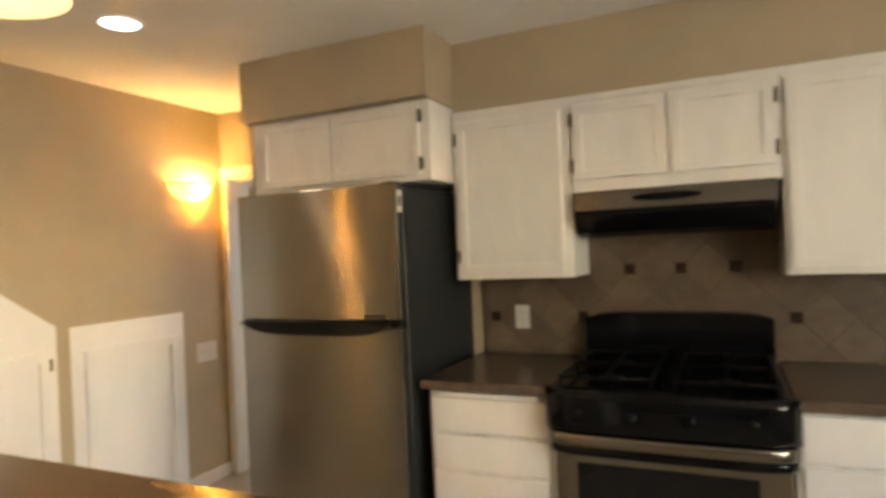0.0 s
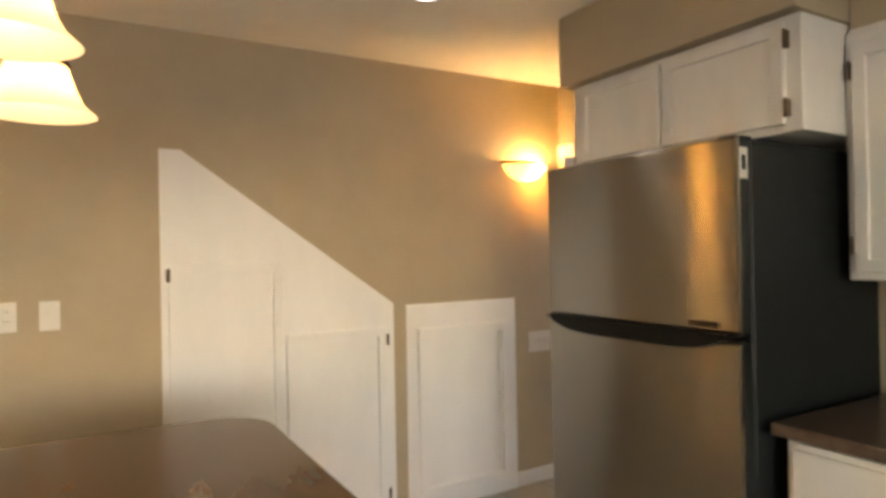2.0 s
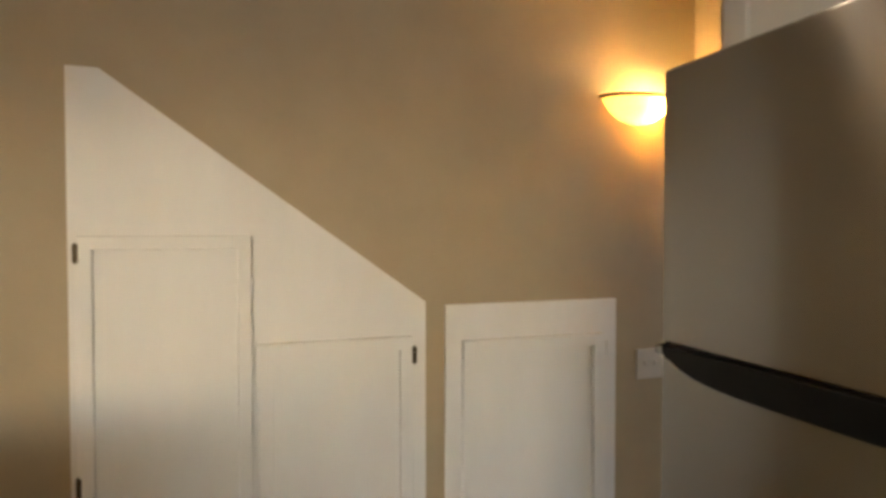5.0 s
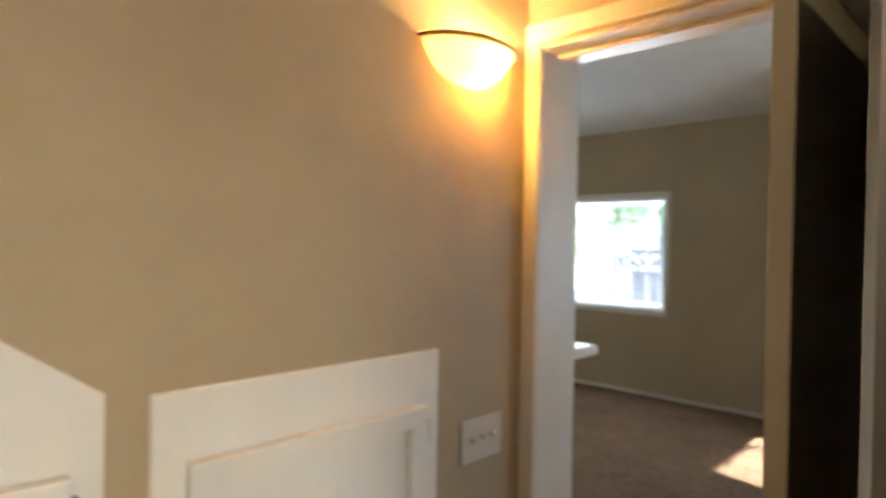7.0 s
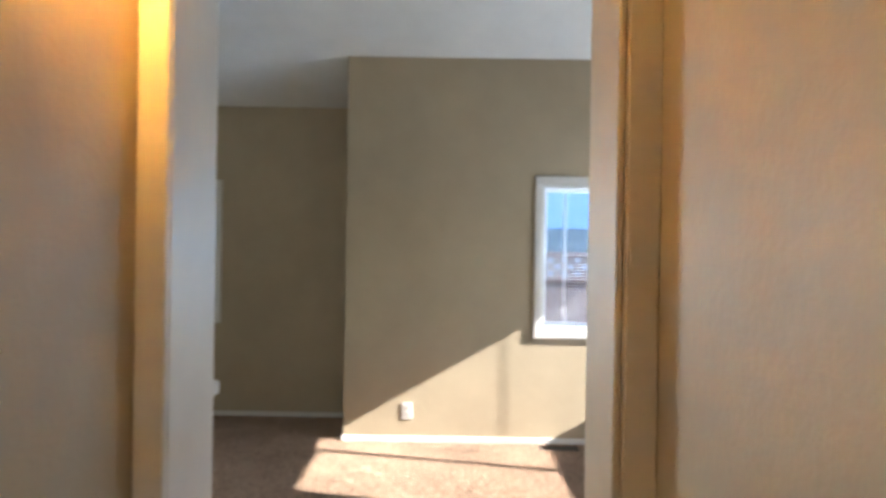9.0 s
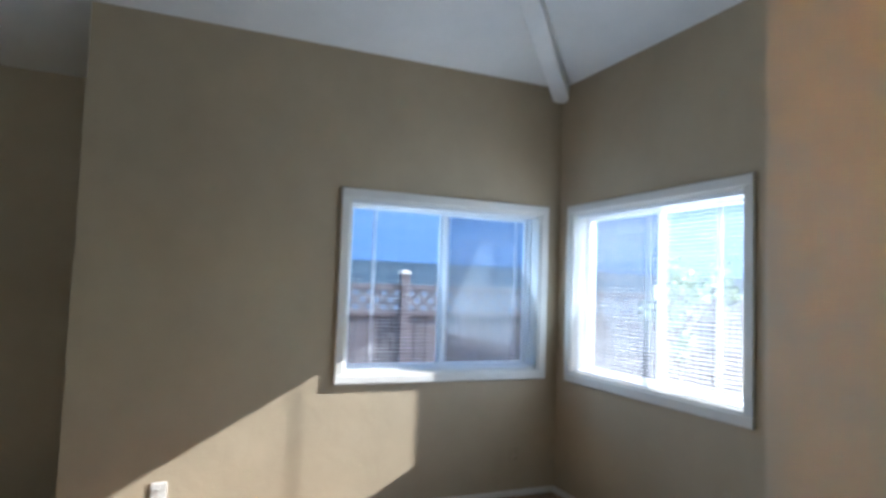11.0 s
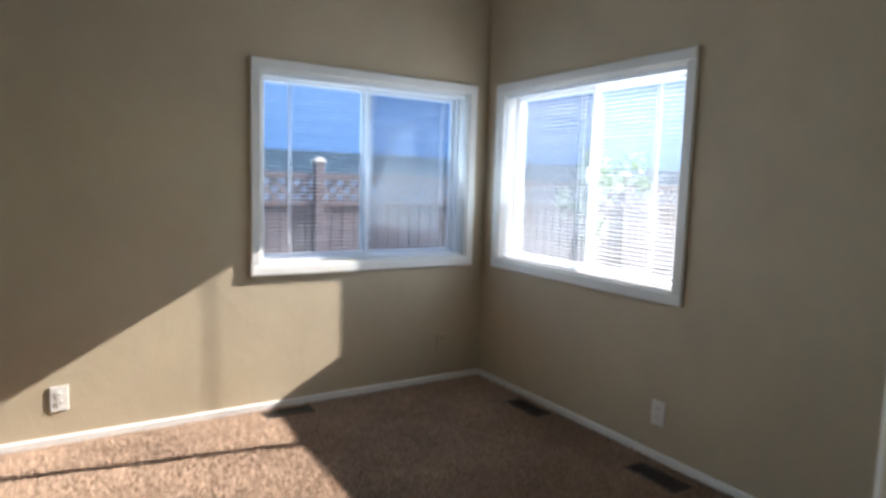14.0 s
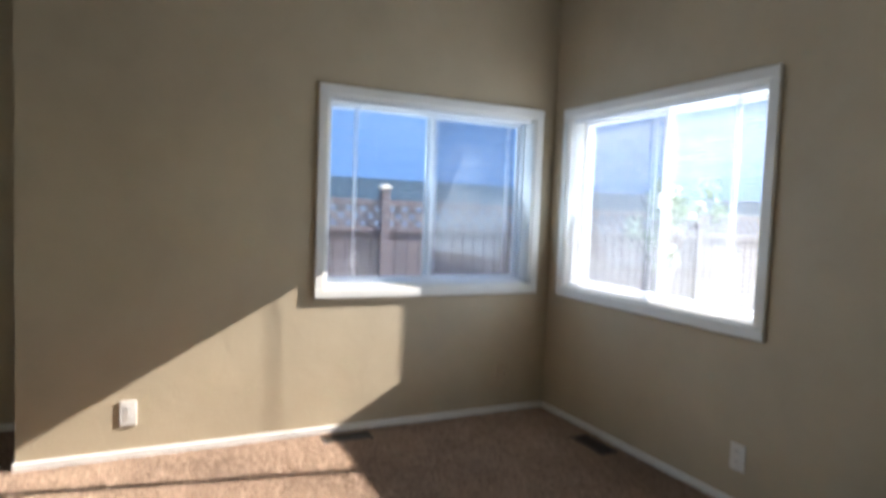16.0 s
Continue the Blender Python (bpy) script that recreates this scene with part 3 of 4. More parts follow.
W = 90  # plates on the stair wall look towards +x
plate("wall_plate", pose(0.0, -2.869, 1.178, 0, 0, W), 0.116, 0.118, (("switch", -0.023), ("outlet", 0.023)), "white plate with a switch and an outlet", "switch plate")
plate("light_switch", pose(0.0, -2.701, 1.176, 0, 0, W), 0.072, 0.118, (("switch", 0.0),), "white single switch plate on the beige wall", "light switch")
plate("light_switch", pose(0.0, -0.190, 0.848, 0, 0, W), 0.168, 0.122, (("switch", -0.046), ("switch", 0.0), ("switch", 0.046)), "white triple switch plate beside the doorway", "light switch")
plate("outlet", pose(0.272, YN, 0.222), 0.074, 0.118, (("outlet", 0.0),), "white outlet low on the beige wall", "outlet")
plate("outlet", pose(2.345, YN, 0.262), 0.072, 0.112, (("outlet", 0.0),), "beige painted outlet below the window", "outlet", M_WALL)
plate("outlet", pose(XE, 1.82, 0.228, 0, 0, -90), 0.074, 0.118, (("outlet", 0.0),), "white outlet on the wall in shade", "outlet")
plate("outlet", pose(-1.02, YR, 0.27), 0.074, 0.118, (("outlet", 0.0),), "small beige outlet on the shaded recess wall", "outlet", M_WALL)
plate("outlet", pose(2.125, RW - 0.009, 1.082), 0.074, 0.118, (("outlet", 0.0),), "white outlet on the tiled splashback", "outlet")

# sconces
def sconce(y, watts):
    sc = thing("wall_sconce", pose(0.0, y, 1.812), "lit half-bowl glass wall sconce with a bronze rim", "wall lamp", "wall sconces")
    bm = bmesh.new()
    prof = [(0.002, 0.0), (0.045, 0.006), (0.085, 0.019), (0.120, 0.042), (0.146, 0.070), (0.160, 0.094), (0.164, 0.104)]
    lathe(bm, prof + [(r - 0.006, z + 0.001) for r, z in prof[::-1]], n=24, a0=-math.pi / 2, a1=math.pi / 2)
    for v in bm.verts:
        v.co.x *= 0.66
    part("bowl", bm, M_SCONCE, sc, "glowing alabaster glass bowl", smooth=True)
    bm = bmesh.new()
    tube(bm, [(0.110 * math.cos(a), 0.167 * math.sin(a), 0.105) for a in [(-90 + 7.5 * i) * math.pi / 180 for i in range(25)]], 0.0075, 8)
    part("rim", bm, M_RIM, sc, "brushed bronze rim", smooth=True)
    part("back_plate", boxed(0.0005, 0.008, -0.06, 0.06, 0.01, 0.10, bevel=0.003), M_BRONZE, sc)
    bm = bmesh.new()
    lathe(bm, [(0.0, 0.044), (0.012, 0.040), (0.020, 0.028), (0.021, 0.016), (0.014, 0.0), (0.010, -0.02)], at=(0.050, 0.062, 0.064), n=16)
    part("bulb", bm, M_BULB, sc, "lit warm bulb", smooth=True)
    bulb("sconce_bulb", (0.052, y + 0.058, 1.866), watts, WARM, 0.02)


sconce(-0.282, 2.7)
# its twin further along the wall shows only as a warm streak on the fridge doors
sconce(-3.50, 1.2)

# recessed ceiling light
can = thing("recessed_light", pose(0.872, -1.412, KC), "lit recessed ceiling light with a white trim ring", "ceiling light")
bm = bmesh.new()
lathe(bm, [(0.072, -0.001), (0.078, -0.007), (0.096, -0.006), (0.101, -0.0005)], n=32)
part("trim_ring", bm, M_CAN, can, smooth=True)
bm = bmesh.new()
lathe(bm, [(0.0, -0.004), (0.05, -0.0045), (0.073, -0.002)], n=32)
part("lens", bm, M_LAMP, can, "glowing white lens", smooth=True)
d = bpy.data.lights.new("recessed_beam", "SPOT")
d.energy, d.spot_size, d.spot_blend, d.color, d.shadow_soft_size = 0.95, radians(120), 0.6, (1.0, 0.80, 0.55), 0.06
o = new("recessed_beam", d)
o.matrix_world = look((0.872, -1.412, KC - 0.02), (0.872, -1.412, 0.0001))

# island pendant fixture with three bell shades
IX, IY, IZ = 1.56, -2.655, 1.718
ch = thing("island_pendant", pose(IX, IY, IZ), "bronze scrolled island pendant with three lit bell shades", "pendant lamp")
bar_z = 0.43
for dx, dy, lift in ((-0.18, 0.0, 0.0), (0.18, -0.025, 0.045), (0.56, 0.03, 0.118)):
    bm = bmesh.new()
    prof = [(0.114, 0.0), (0.108, 0.006), (0.090, 0.022), (0.077, 0.045), (0.068, 0.075), (0.058, 0.108), (0.042, 0.130), (0.028, 0.138)]
    lathe(bm, prof + [(r - 0.004, z + 0.001) for r, z in prof[::-1]], at=(dx, dy, lift), n=32)
    part("shade", bm, M_SHADE, ch, "glowing frosted bell glass", smooth=True)
    bm = bmesh.new()
    lathe(bm, [(0.0, 0.192), (0.011, 0.190), (0.014, 0.178), (0.010, 0.168), (0.022, 0.162), (0.038, 0.150), (0.053, 0.130), (0.064, 0.108), (0.061, 0.104), (0.0, 0.128)], at=(dx, dy, lift), n=24)
    part("socket_cap", bm, M_BRONZE, ch, smooth=True)
    z = lift + 0.190
    bm = bmesh.new()
    tube(bm, [(dx, dy + 0.030 * math.sin(k * math.pi / 10), z + 0.028 - 0.030 * math.cos(k * math.pi / 10)) for k in range(21)], 0.0075, 8)
    part("scroll", bm, M_BRONZE, ch, smooth=True)
    z += 0.056
    bm = bmesh.new()
    tube(bm, [(dx, dy * (1 - k / 6), z + (bar_z + 0.002 - z) * k / 6) for k in range(7)], 0.0085, 8)
    part("arm", bm, M_BRONZE, ch, smooth=True)
    bulb("pendant_bulb", (IX + dx, IY + dy, IZ + 0.050 + lift), 0.42, (1.0, 0.66, 0.34), 0.03)
bm = bmesh.new()
tube(bm, [(-0.28, 0, bar_z + 0.02), (-0.22, 0, bar_z + 0.005), (-0.15, 0, bar_z), (0.53, 0, bar_z), (0.60, 0, bar_z + 0.005), (0.66, 0, bar_z + 0.02)], 0.009, 10)
part("bar", bm, M_BRONZE, ch, smooth=True)
bm = bmesh.new()
tube(bm, [(0.19, 0, bar_z), (0.19, 0, KC - IZ - 0.02)], 0.008, 10)
part("rod", bm, M_BRONZE, ch, smooth=True)
bm = bmesh.new()
lathe(bm, [(0.0, KC - IZ - 0.035), (0.05, KC - IZ - 0.03), (0.068, KC - IZ - 0.008), (0.07, KC - IZ - 0.0005)], at=(0.19, 0, 0), n=24)
part("canopy", bm, M_BRONZE, ch, smooth=True)

# island
isl = thing("kitchen_island", pose(0, 0, 0), "white island base under the brown countertop", "kitchen island")
part("body", boxed(1.34, 2.34, -2.86, -2.42, 0.075, 0.879, bevel=0.004), M_CAB, isl)
part("plinth", boxed(1.38, 2.30, -2.82, -2.46, 0.0, 0.075), M_CAB, isl)
for x0, x1 in ((1.36, 1.83), (1.85, 2.32)):
    part("panel", boxed(x0, x1, -2.42, -2.406, 0.11, 0.85, bevel=0.004), M_CAB, isl)
bm = bmesh.new()
X0, X1, Y0, Y1, R = 1.005, 2.50, -3.12, -2.105, 0.17
pts = []
for cx, cy, a in ((X1 - R, Y1 - R, 0), (X0 + R, Y1 - R, 90), (X0 + R, Y0 + R, 180), (X1 - R, Y0 + R, 270)):
    pts += [(cx + R * math.cos(radians(a + k * 9)), cy + R * math.sin(radians(a + k * 9))) for k in range(11)]
prism(bm, pts, "z", 0.880, 0.920)
es = [ed for ed in bm.edges if abs(ed.verts[0].co.z - ed.verts[1].co.z) < 1e-4]
bmesh.ops.bevel(bm, geom=es, offset=0.009, segments=3, profile=0.5, affect="EDGES")
tagged(link("island_countertop", bm, M_COUNTER, smooth=False), "glossy mottled brown island top with rounded corners", "countertop")

# ---- range wall ----
# soffits and the end panel beside the fridge
setting("wall_end_panel", boxed(0.880, 0.909, -0.680, -0.0005, 0.0, 2.111, bevel=0.002), M_WALL, "thin beige painted end panel beside the fridge", "panel")
bm = boxed(0.888, 1.918, -0.757, RW - 0.001, 2.112, KC - 0.001)
setting("soffit_fridge", bm, M_WALL, "deep beige painted soffit above the fridge cabinet", "soffit")
bm = boxed(1.919, KE, -0.452, RW - 0.001, 2.075, KC - 0.001)
setting("soffit_range", bm, M_WALL, "beige painted soffit above the upper cabinets", "soffit")


def cab_door(name, x0, x1, z0, z1, yf, parent, hinge_x=None, rail=0.055, hinges=()):
    """An overlay door of a wall cabinet, its back at yf."""
    d = part(name, panel_slab(x0, x1, z0, z1, yf - 0.0005, 0.0185, rail, 0.009), M_CAB, parent)
    for hz in hinges:
        bm = boxed(hinge_x - 0.007, hinge_x + 0.007, yf - 0.022, yf - 0.002, hz - 0.027, hz + 0.027, bevel=0.002)
        tube(bm, [(hinge_x, yf - 0.022, hz - 0.03), (hinge_x, yf - 0.022, hz + 0.03)], 0.004, 8)
        part("hinge", bm, M_HINGE, d, "dark bronze surface hinge")
    return d


def wall_cabinet(label, x0, x1, yf, z0, z1):
    c = thing("wall_cabinet", pose(0, 0, 0), label, "cabinet", "kitchen wall cabinets")
    part("body", boxed(x0, x1, yf, RW - 0.001, z0, z1, bevel=0.002), M_CAB, c)
    return c


UF = -0.462
c = wall_cabinet("white painted cabinet above the fridge with two doors", 0.912, 1.905, -0.70, 1.752, 2.110)
cab_door("door", 0.962, 1.386, 1.775, 2.090, -0.70, c)
cab_door("door", 1.396, 1.856, 1.775, 2.090, -0.70, c, 1.864, hinges=(1.825, 2.035))
c = wall_cabinet("tall white painted wall cabinet with one panel door", 1.908, 2.470, UF, 1.291, 2.074)
cab_door("door", 1.932, 2.428, 1.315, 2.030, UF, c, 1.928, hinges=(1.40, 1.95))
c = wall_cabinet("short white painted cabinet above the range hood", 2.472, 3.279, UF, 1.658, 2.074)
cab_door("door", 2.484, 2.868, 1.712, 2.038, UF, c, 2.478, hinges=(1.775, 1.975))
cab_door("door", 2.884, 3.262, 1.712, 2.038, UF, c, 3.268, hinges=(1.775, 1.975))
c = wall_cabinet("tall white painted wall cabinet beside the hood", 3.281, 4.05, UF, 1.282, 2.074)
cab_door("door", 3.300, 3.655, 1.305, 2.036, UF, c, 3.295, hinges=())
cab_door("door", 3.668, 4.03, 1.305, 2.036, UF, c)
tr = setting("trim_cabinet", boxed(1.920, 4.05, UF - 0.006, UF - 0.0005, 2.052, 2.082, bevel=0.003), M_CAB, "thin white moulding along the cabinet tops", "moulding")

# hood
hood = thing("range_hood", pose(0, 0, 0), "stainless and black range hood under the short cabinet", "range hood")
part("front", boxed(2.480, 3.262, -0.500, RW - 0.002, 1.572, 1.657, bevel=0.004), M_STEEL, hood, "brushed stainless front")
bm = bmesh.new()
prism(bm, [(-0.505, 1.571), (-0.512, 1.555), (-0.470, 1.480), (-0.410, 1.462), (RW - 0.002, 1.462), (RW - 0.002, 1.571)], "x", 2.490, 3.252)
part("underside", bm, M_BLACK, hood, "black lower visor")
bm = bmesh.new()
prism(bm, [(2.86 + 0.135 * math.cos(t * math.pi / 12), 1.618 + 0.016 * math.sin(t * math.pi / 12)) for t in range(24)], "y", -0.506, -0.498)
part("control_panel", bm, M_RUBBER, hood, "dark oval control strip")
for dx in (-0.07, 0.0, 0.07):
    part("button", boxed(2.86 + dx - 0.012, 2.86 + dx + 0.012, -0.509, -0.505, 1.613, 1.623, bevel=0.002), M_BLACK, hood)

# counters and base cabinets
def drawer_base(x0, x1, fronts, label):
    b = thing("base_cabinet", pose(0, 0, 0), label, "cabinet", "kitchen base cabinets")
    part("body", boxed(x0, x1, -0.832, RW - 0.001, 0.10, 0.859, bevel=0.002), M_CAB, b)
    part("plinth", boxed(x0, x1, -0.77, RW - 0.001, 0.0, 0.10), M_CAB, b)
    for f0, f1, z0, z1 in fronts:
        part("drawer_front", boxed(f0, f1, -0.851, -0.8325, z0, z1, bevel=0.004), M_CAB, b)
    return b


b = drawer_base(1.915, 2.446, ((1.935, 2.425, 0.690, 0.828), (1.935, 2.425, 0.535, 0.678), (1.935, 2.425, 0.375, 0.523), (1.935, 2.425, 0.13, 0.363)), "white painted base cabinet with a stack of drawers")
part("pull_out_board", boxed(1.965, 2.395, -0.858, -0.8325, 0.834, 0.852, bevel=0.002), M_CAB, b, "thin white pull-out board")
drawer_base(3.254, 4.05, ((3.275, 3.64, 0.690, 0.845), (3.66, 4.03, 0.690, 0.845), (3.275, 3.64, 0.13, 0.675), (3.66, 4.03, 0.13, 0.675)), "white painted base cabinet with drawers above doors")
for n, x0, x1 in (("countertop", 1.892, 2.447), ("countertop", 3.253, 4.06)):
    o = link(n, boxed(x0, x1, -0.878, RW - 0.001, 0.860, 0.898, bevel=0.007, seg=2), M_COUNTER_K)
    tagged(o, "grey-brown laminate countertop against tiled splashback", "countertop", "kitchen counters")

# fridge
FX0, FX1, FY = 1.030, 1.862, -0.965
fr = thing("refrigerator", pose(0, 0, 0), "stainless top-freezer refrigerator with dark grey sides", "refrigerator")
part("body", boxed(FX0 + 0.004, FX1 - 0.004, FY + 0.075, RW - 0.02, 0.045, 1.715, bevel=0.006), M_FRIDGE, fr)
part("base_grille", boxed(FX0 + 0.02, FX1 - 0.02, FY + 0.045, FY + 0.20, 0.0, 0.045), M_RUBBER, fr)
part("gasket", boxed(FX0 + 0.012, FX1 - 0.012, FY + 0.062, FY + 0.0745, 0.07, 1.70), M_RUBBER, fr)


def fridge_door(name, z0, z1):
    bm = bmesh.new()
    n = 14
    pts = [(FX1, FY + 0.017), (FX0, FY + 0.017)]
    for u in [0.0, 0.010, *[k / n for k in range(1, n)], 0.990, 1.0]:
        x = FX0 + u * (FX1 - FX0)
        edge = min(u, 1 - u)
        pts.append((x, FY + 0.004 - 0.006 * math.sin(math.pi * u) + (0.003 if edge < 0.001 else 0)))
    prism(bm, pts, "z", z0, z1)
    es = [ed for ed in bm.edges if abs(ed.verts[0].co.z - ed.verts[1].co.z) < 1e-4 and (ed.verts[0].co.y + ed.verts[1].co.y) / 2 < FY + 0.03]
    bmesh.ops.bevel(bm, geom=es, offset=0.006, segments=2, profile=0.5, affect="EDGES")
    door = part(name, bm, M_STEEL, fr, "brushed stainless door")
    part("door_edge", boxed(FX0 + 0.001, FX1 - 0.001, FY + 0.0175, FY + 0.061, z0 + 0.001, z1 - 0.001, bevel=0.003), M_FRIDGE, door, "dark grey door edge")
    return door


top = fridge_door("freezer_door", 1.152, 1.722)
low = fridge_door("fridge_door", 0.075, 1.124)
bm = bmesh.new()
n = 16
hp = []
for k in range(n + 1):
    u = k / n
    hp.append((FX0 + 0.03 + u * (FX1 - FX0 - 0.07), 1.151))
for k in range(n, -1, -1):
    u = k / n
    hp.append((FX0 + 0.03 + u * (FX1 - FX0 - 0.07), 1.092 + 0.042 * (abs(2 * u - 1) ** 5)))
prism(bm, hp, "y", FY - 0.018, FY + 0.03)
part("handle", bm, M_RUBBER, fr, "wide black pocket handle between the doors")
part("handle_cap", boxed(FX0 - 0.002, FX0 + 0.035, FY - 0.014, FY + 0.03, 1.130, 1.150, bevel=0.004), M_STEEL, fr)
part("handle_cap", boxed(FX1 - 0.045, FX1 + 0.004, FY - 0.016, FY + 0.03, 1.131, 1.151, bevel=0.004), M_BLACK, fr)
part("hinge_cover", boxed(FX1 - 0.075, FX1 - 0.012, FY + 0.02, FY + 0.10, 1.7155, 1.729, bevel=0.005), M_RUBBER, fr, "black top hinge cover")
part("badge", boxed(FX1 - 0.17, FX1 - 0.065, FY - 0.004, FY + 0.002, 1.166, 1.182, bevel=0.001), M_HINGE, fr, "small dark name badge")
bm = boxed(FX1 - 0.0005, FX1 + 0.0012, FY + 0.016, FY + 0.052, 1.600, 1.690)
st = part("sticker", bm, M_PLATE, fr, "small white paper label")
part("sticker_print", boxed(FX1 + 0.001, FX1 + 0.0018, FY + 0.024, FY + 0.044, 1.625, 1.668), M_FRIDGE, st)

# range
rg = thing("gas_range", pose(0, 0, 0), "black and stainless gas range with cast-iron grates", "range")
GX0, GX1 = 2.452, 3.248
part("body", boxed(GX0, GX1, -0.80, RW - 0.003, 0.0, 0.875, bevel=0.003), M_FRIDGE, rg)
part("cooktop", boxed(GX0 - 0.002, GX1 + 0.002, -0.875, RW - 0.06, 0.876, 0.902, bevel=0.008, seg=2), M_BLACK, rg, "glossy black enamel cooktop")


def bowed(side, depth, bow, z0, z1, back, round_off):
    """A front that bulges out past the body, rounded at its ends and edges."""
    bm = bmesh.new()
    n = 20
    pts = []
    for k in range(n + 1):
        c = math.cos(math.pi * (1 - k / n))
        x = (GX0 + GX1) / 2 + ((GX1 - GX0) / 2 + side) * math.copysign(abs(c) ** 0.35, c)
        pts.append((x, -depth - bow * (1 - c * c) + 0.05 * abs(c) ** 6))
    pts += [(GX1 - 0.002, back), (GX0 + 0.002, back)]
    prism(bm, pts, "z", z0, z1)
    es = [e for e in bm.edges if abs(e.verts[0].co.z - e.verts[1].co.z) < 1e-4 and max(e.verts[0].co.y, e.verts[1].co.y) < back - 0.02]
    bmesh.ops.bevel(bm, geom=es, offset=round_off, segments=4, profile=0.5, affect="EDGES")
    return bm


part("front_panel", bowed(0.026, 0.925, 0.030, 0.752, 0.906, -0.878, 0.026), M_BLACK, rg, "rounded glossy black control front", smooth=True)
bm = bmesh.new()
arch = [(GX0 + 0.004 + u * (GX1 - GX0 - 0.008), 0.0) for u in [k / 14 for k in range(15)]]
ap = [(x, 1.085 + 0.028 * (1 - (2 * (i / 14) - 1) ** 6)) for i, (x, _) in enumerate(arch)]
prism(bm, [(GX0 + 0.004, 0.90), *ap, (GX1 - 0.004, 0.90)], "y", RW - 0.085, RW - 0.003)
es = [ed for ed in bm.edges if ed.verts[0].co.z > 1.0 and ed.verts[1].co.z > 1.0]
bmesh.ops.bevel(bm, geom=es, offset=0.007, segments=2, profile=0.5, affect="EDGES")
bg = part("backguard", bm, M_BLACK, rg, "arched black backguard")
part("clock_panel", boxed(2.74, 2.96, RW - 0.088, RW - 0.0845, 1.035, 1.085, bevel=0.001), M_OVEN, bg)
for i in range(4):
    bm = bmesh.new()
    lathe(bm, [(0.0, 0.028), (0.016, 0.027), (0.019, 0.008), (0.023, 0.0)], n=20)
    bmesh.ops.rotate(bm, verts=bm.verts[:], cent=(0, 0, 0), matrix=Matrix.Rotation(radians(90), 3, "X"))
    bmesh.ops.translate(bm, verts=bm.verts[:], vec=(GX0 + 0.11 + i * 0.19, -0.945 if i in (1, 2) else -0.930, 0.828))
    part("knob", bm, M_IRON, rg, smooth=True)
od = part("oven_door", boxed(GX0 + 0.006, GX1 - 0.006, -0.875, -0.802, 0.17, 0.690, bevel=0.005), M_BAR, rg, "stainless oven door")
part("oven_window", boxed(GX0 + 0.085, GX1 - 0.105, -0.878, -0.874, 0.26, 0.625, bevel=0.001), M_OVEN, od, "dark oven glass")
part("oven_handle", bowed(0.020, 0.925, 0.028, 0.702, 0.7515, -0.876, 0.016), M_BAR, rg, "bowed stainless oven handle", smooth=True)
part("handle_underside", bowed(0.014, 0.915, 0.022, 0.668, 0.7015, -0.876, 0.012), M_BLACK, rg, "black underside of the handle", smooth=True)
part("storage_drawer", boxed(GX0 + 0.006, GX1 - 0.006, -0.865, -0.802, 0.03, 0.160, bevel=0.005), M_STEEL, rg)
for cx in (2.645, 3.055):
    for cy in (-0.70, -0.40):
        bm = bmesh.new()
        lathe(bm, [(0.0, 0.016), (0.030, 0.015), (0.036, 0.008), (0.050, 0.004), (0.052, 0.0)], at=(cx, cy, 0.9055), n=22)
        part("burner", bm, M_IRON, rg, smooth=True)
for x0, x1 in ((2.475, 2.815), (2.885, 3.225)):
    bm = bmesh.new()
    for y in (-0.845, -0.55, -0.255):
        box(bm, x0, x1, y - 0.006, y + 0.006, 0.928, 0.942, bevel=0.003)
    for x in (x0 + 0.006, (x0 + x1) / 2, x1 - 0.006):
        box(bm, x - 0.006, x + 0.006, -0.845, -0.255, 0.929, 0.943, bevel=0.003)
    for x in (x0 + 0.006, x1 - 0.006):
        for y in (-0.84, -0.55, -0.26):
            box(bm, x - 0.007, x + 0.007, y - 0.007, y + 0.007, 0.9052, 0.931)
    part("grate", bm, M_IRON, rg, "black cast-iron grate")

# ---- living room things ----
hw = thing("half_wall", pose(0, 0, 0), "low white-capped half wall beside the doorway", "half wall", "", "structure")
part("core", boxed(-1.25, -0.26, 0.385, 0.505, 0.0, 0.985), M_WALL, hw)
part("cap", boxed(-1.28, -0.055, 0.345, 0.545, 0.985, 1.022, bevel=0.006), M_TRIM, hw, "white painted wooden cap")


def register(m, w, d):
    v = thing("floor_register", m, "brown metal floor register set in the carpet", "floor vent", "floor registers")
    bm = bmesh.new()
    for b in ((-w / 2, w / 2, -d / 2, -d / 2 + 0.016), (-w / 2, w / 2, d / 2 - 0.016, d / 2), (-w / 2, -w / 2 + 0.016, -d / 2 + 0.016, d / 2 - 0.016), (w / 2 - 0.016, w / 2, -d / 2 + 0.016, d / 2 - 0.016)):
        box(bm, b[0], b[1], b[2], b[3], 0.0005, 0.009, bevel=0.003)
    part("frame", bm, M_VENT, v)
    part("tray", boxed(-w / 2 + 0.016, w / 2 - 0.016, -d / 2 + 0.016, d / 2 - 0.016, 0.0005, 0.0015), M_SLOT, v)
    n = 11
    for i in range(n):
        x = -w / 2 + 0.03 + i * (w - 0.06) / (n - 1)
        part("louver", boxed(x - 0.0035, x + 0.0035, -d / 2 + 0.016, d / 2 - 0.016, 0.002, 0.0075), M_VENT, v)


register(pose(1.32, 3.165, 0.0), 0.27, 0.115)
register(pose(2.500, 1.69, 0.0, 0, 0, 90), 0.27, 0.12)
register(pose(2.535, 2.62, 0.0, 0, 0, 90), 0.27, 0.115)

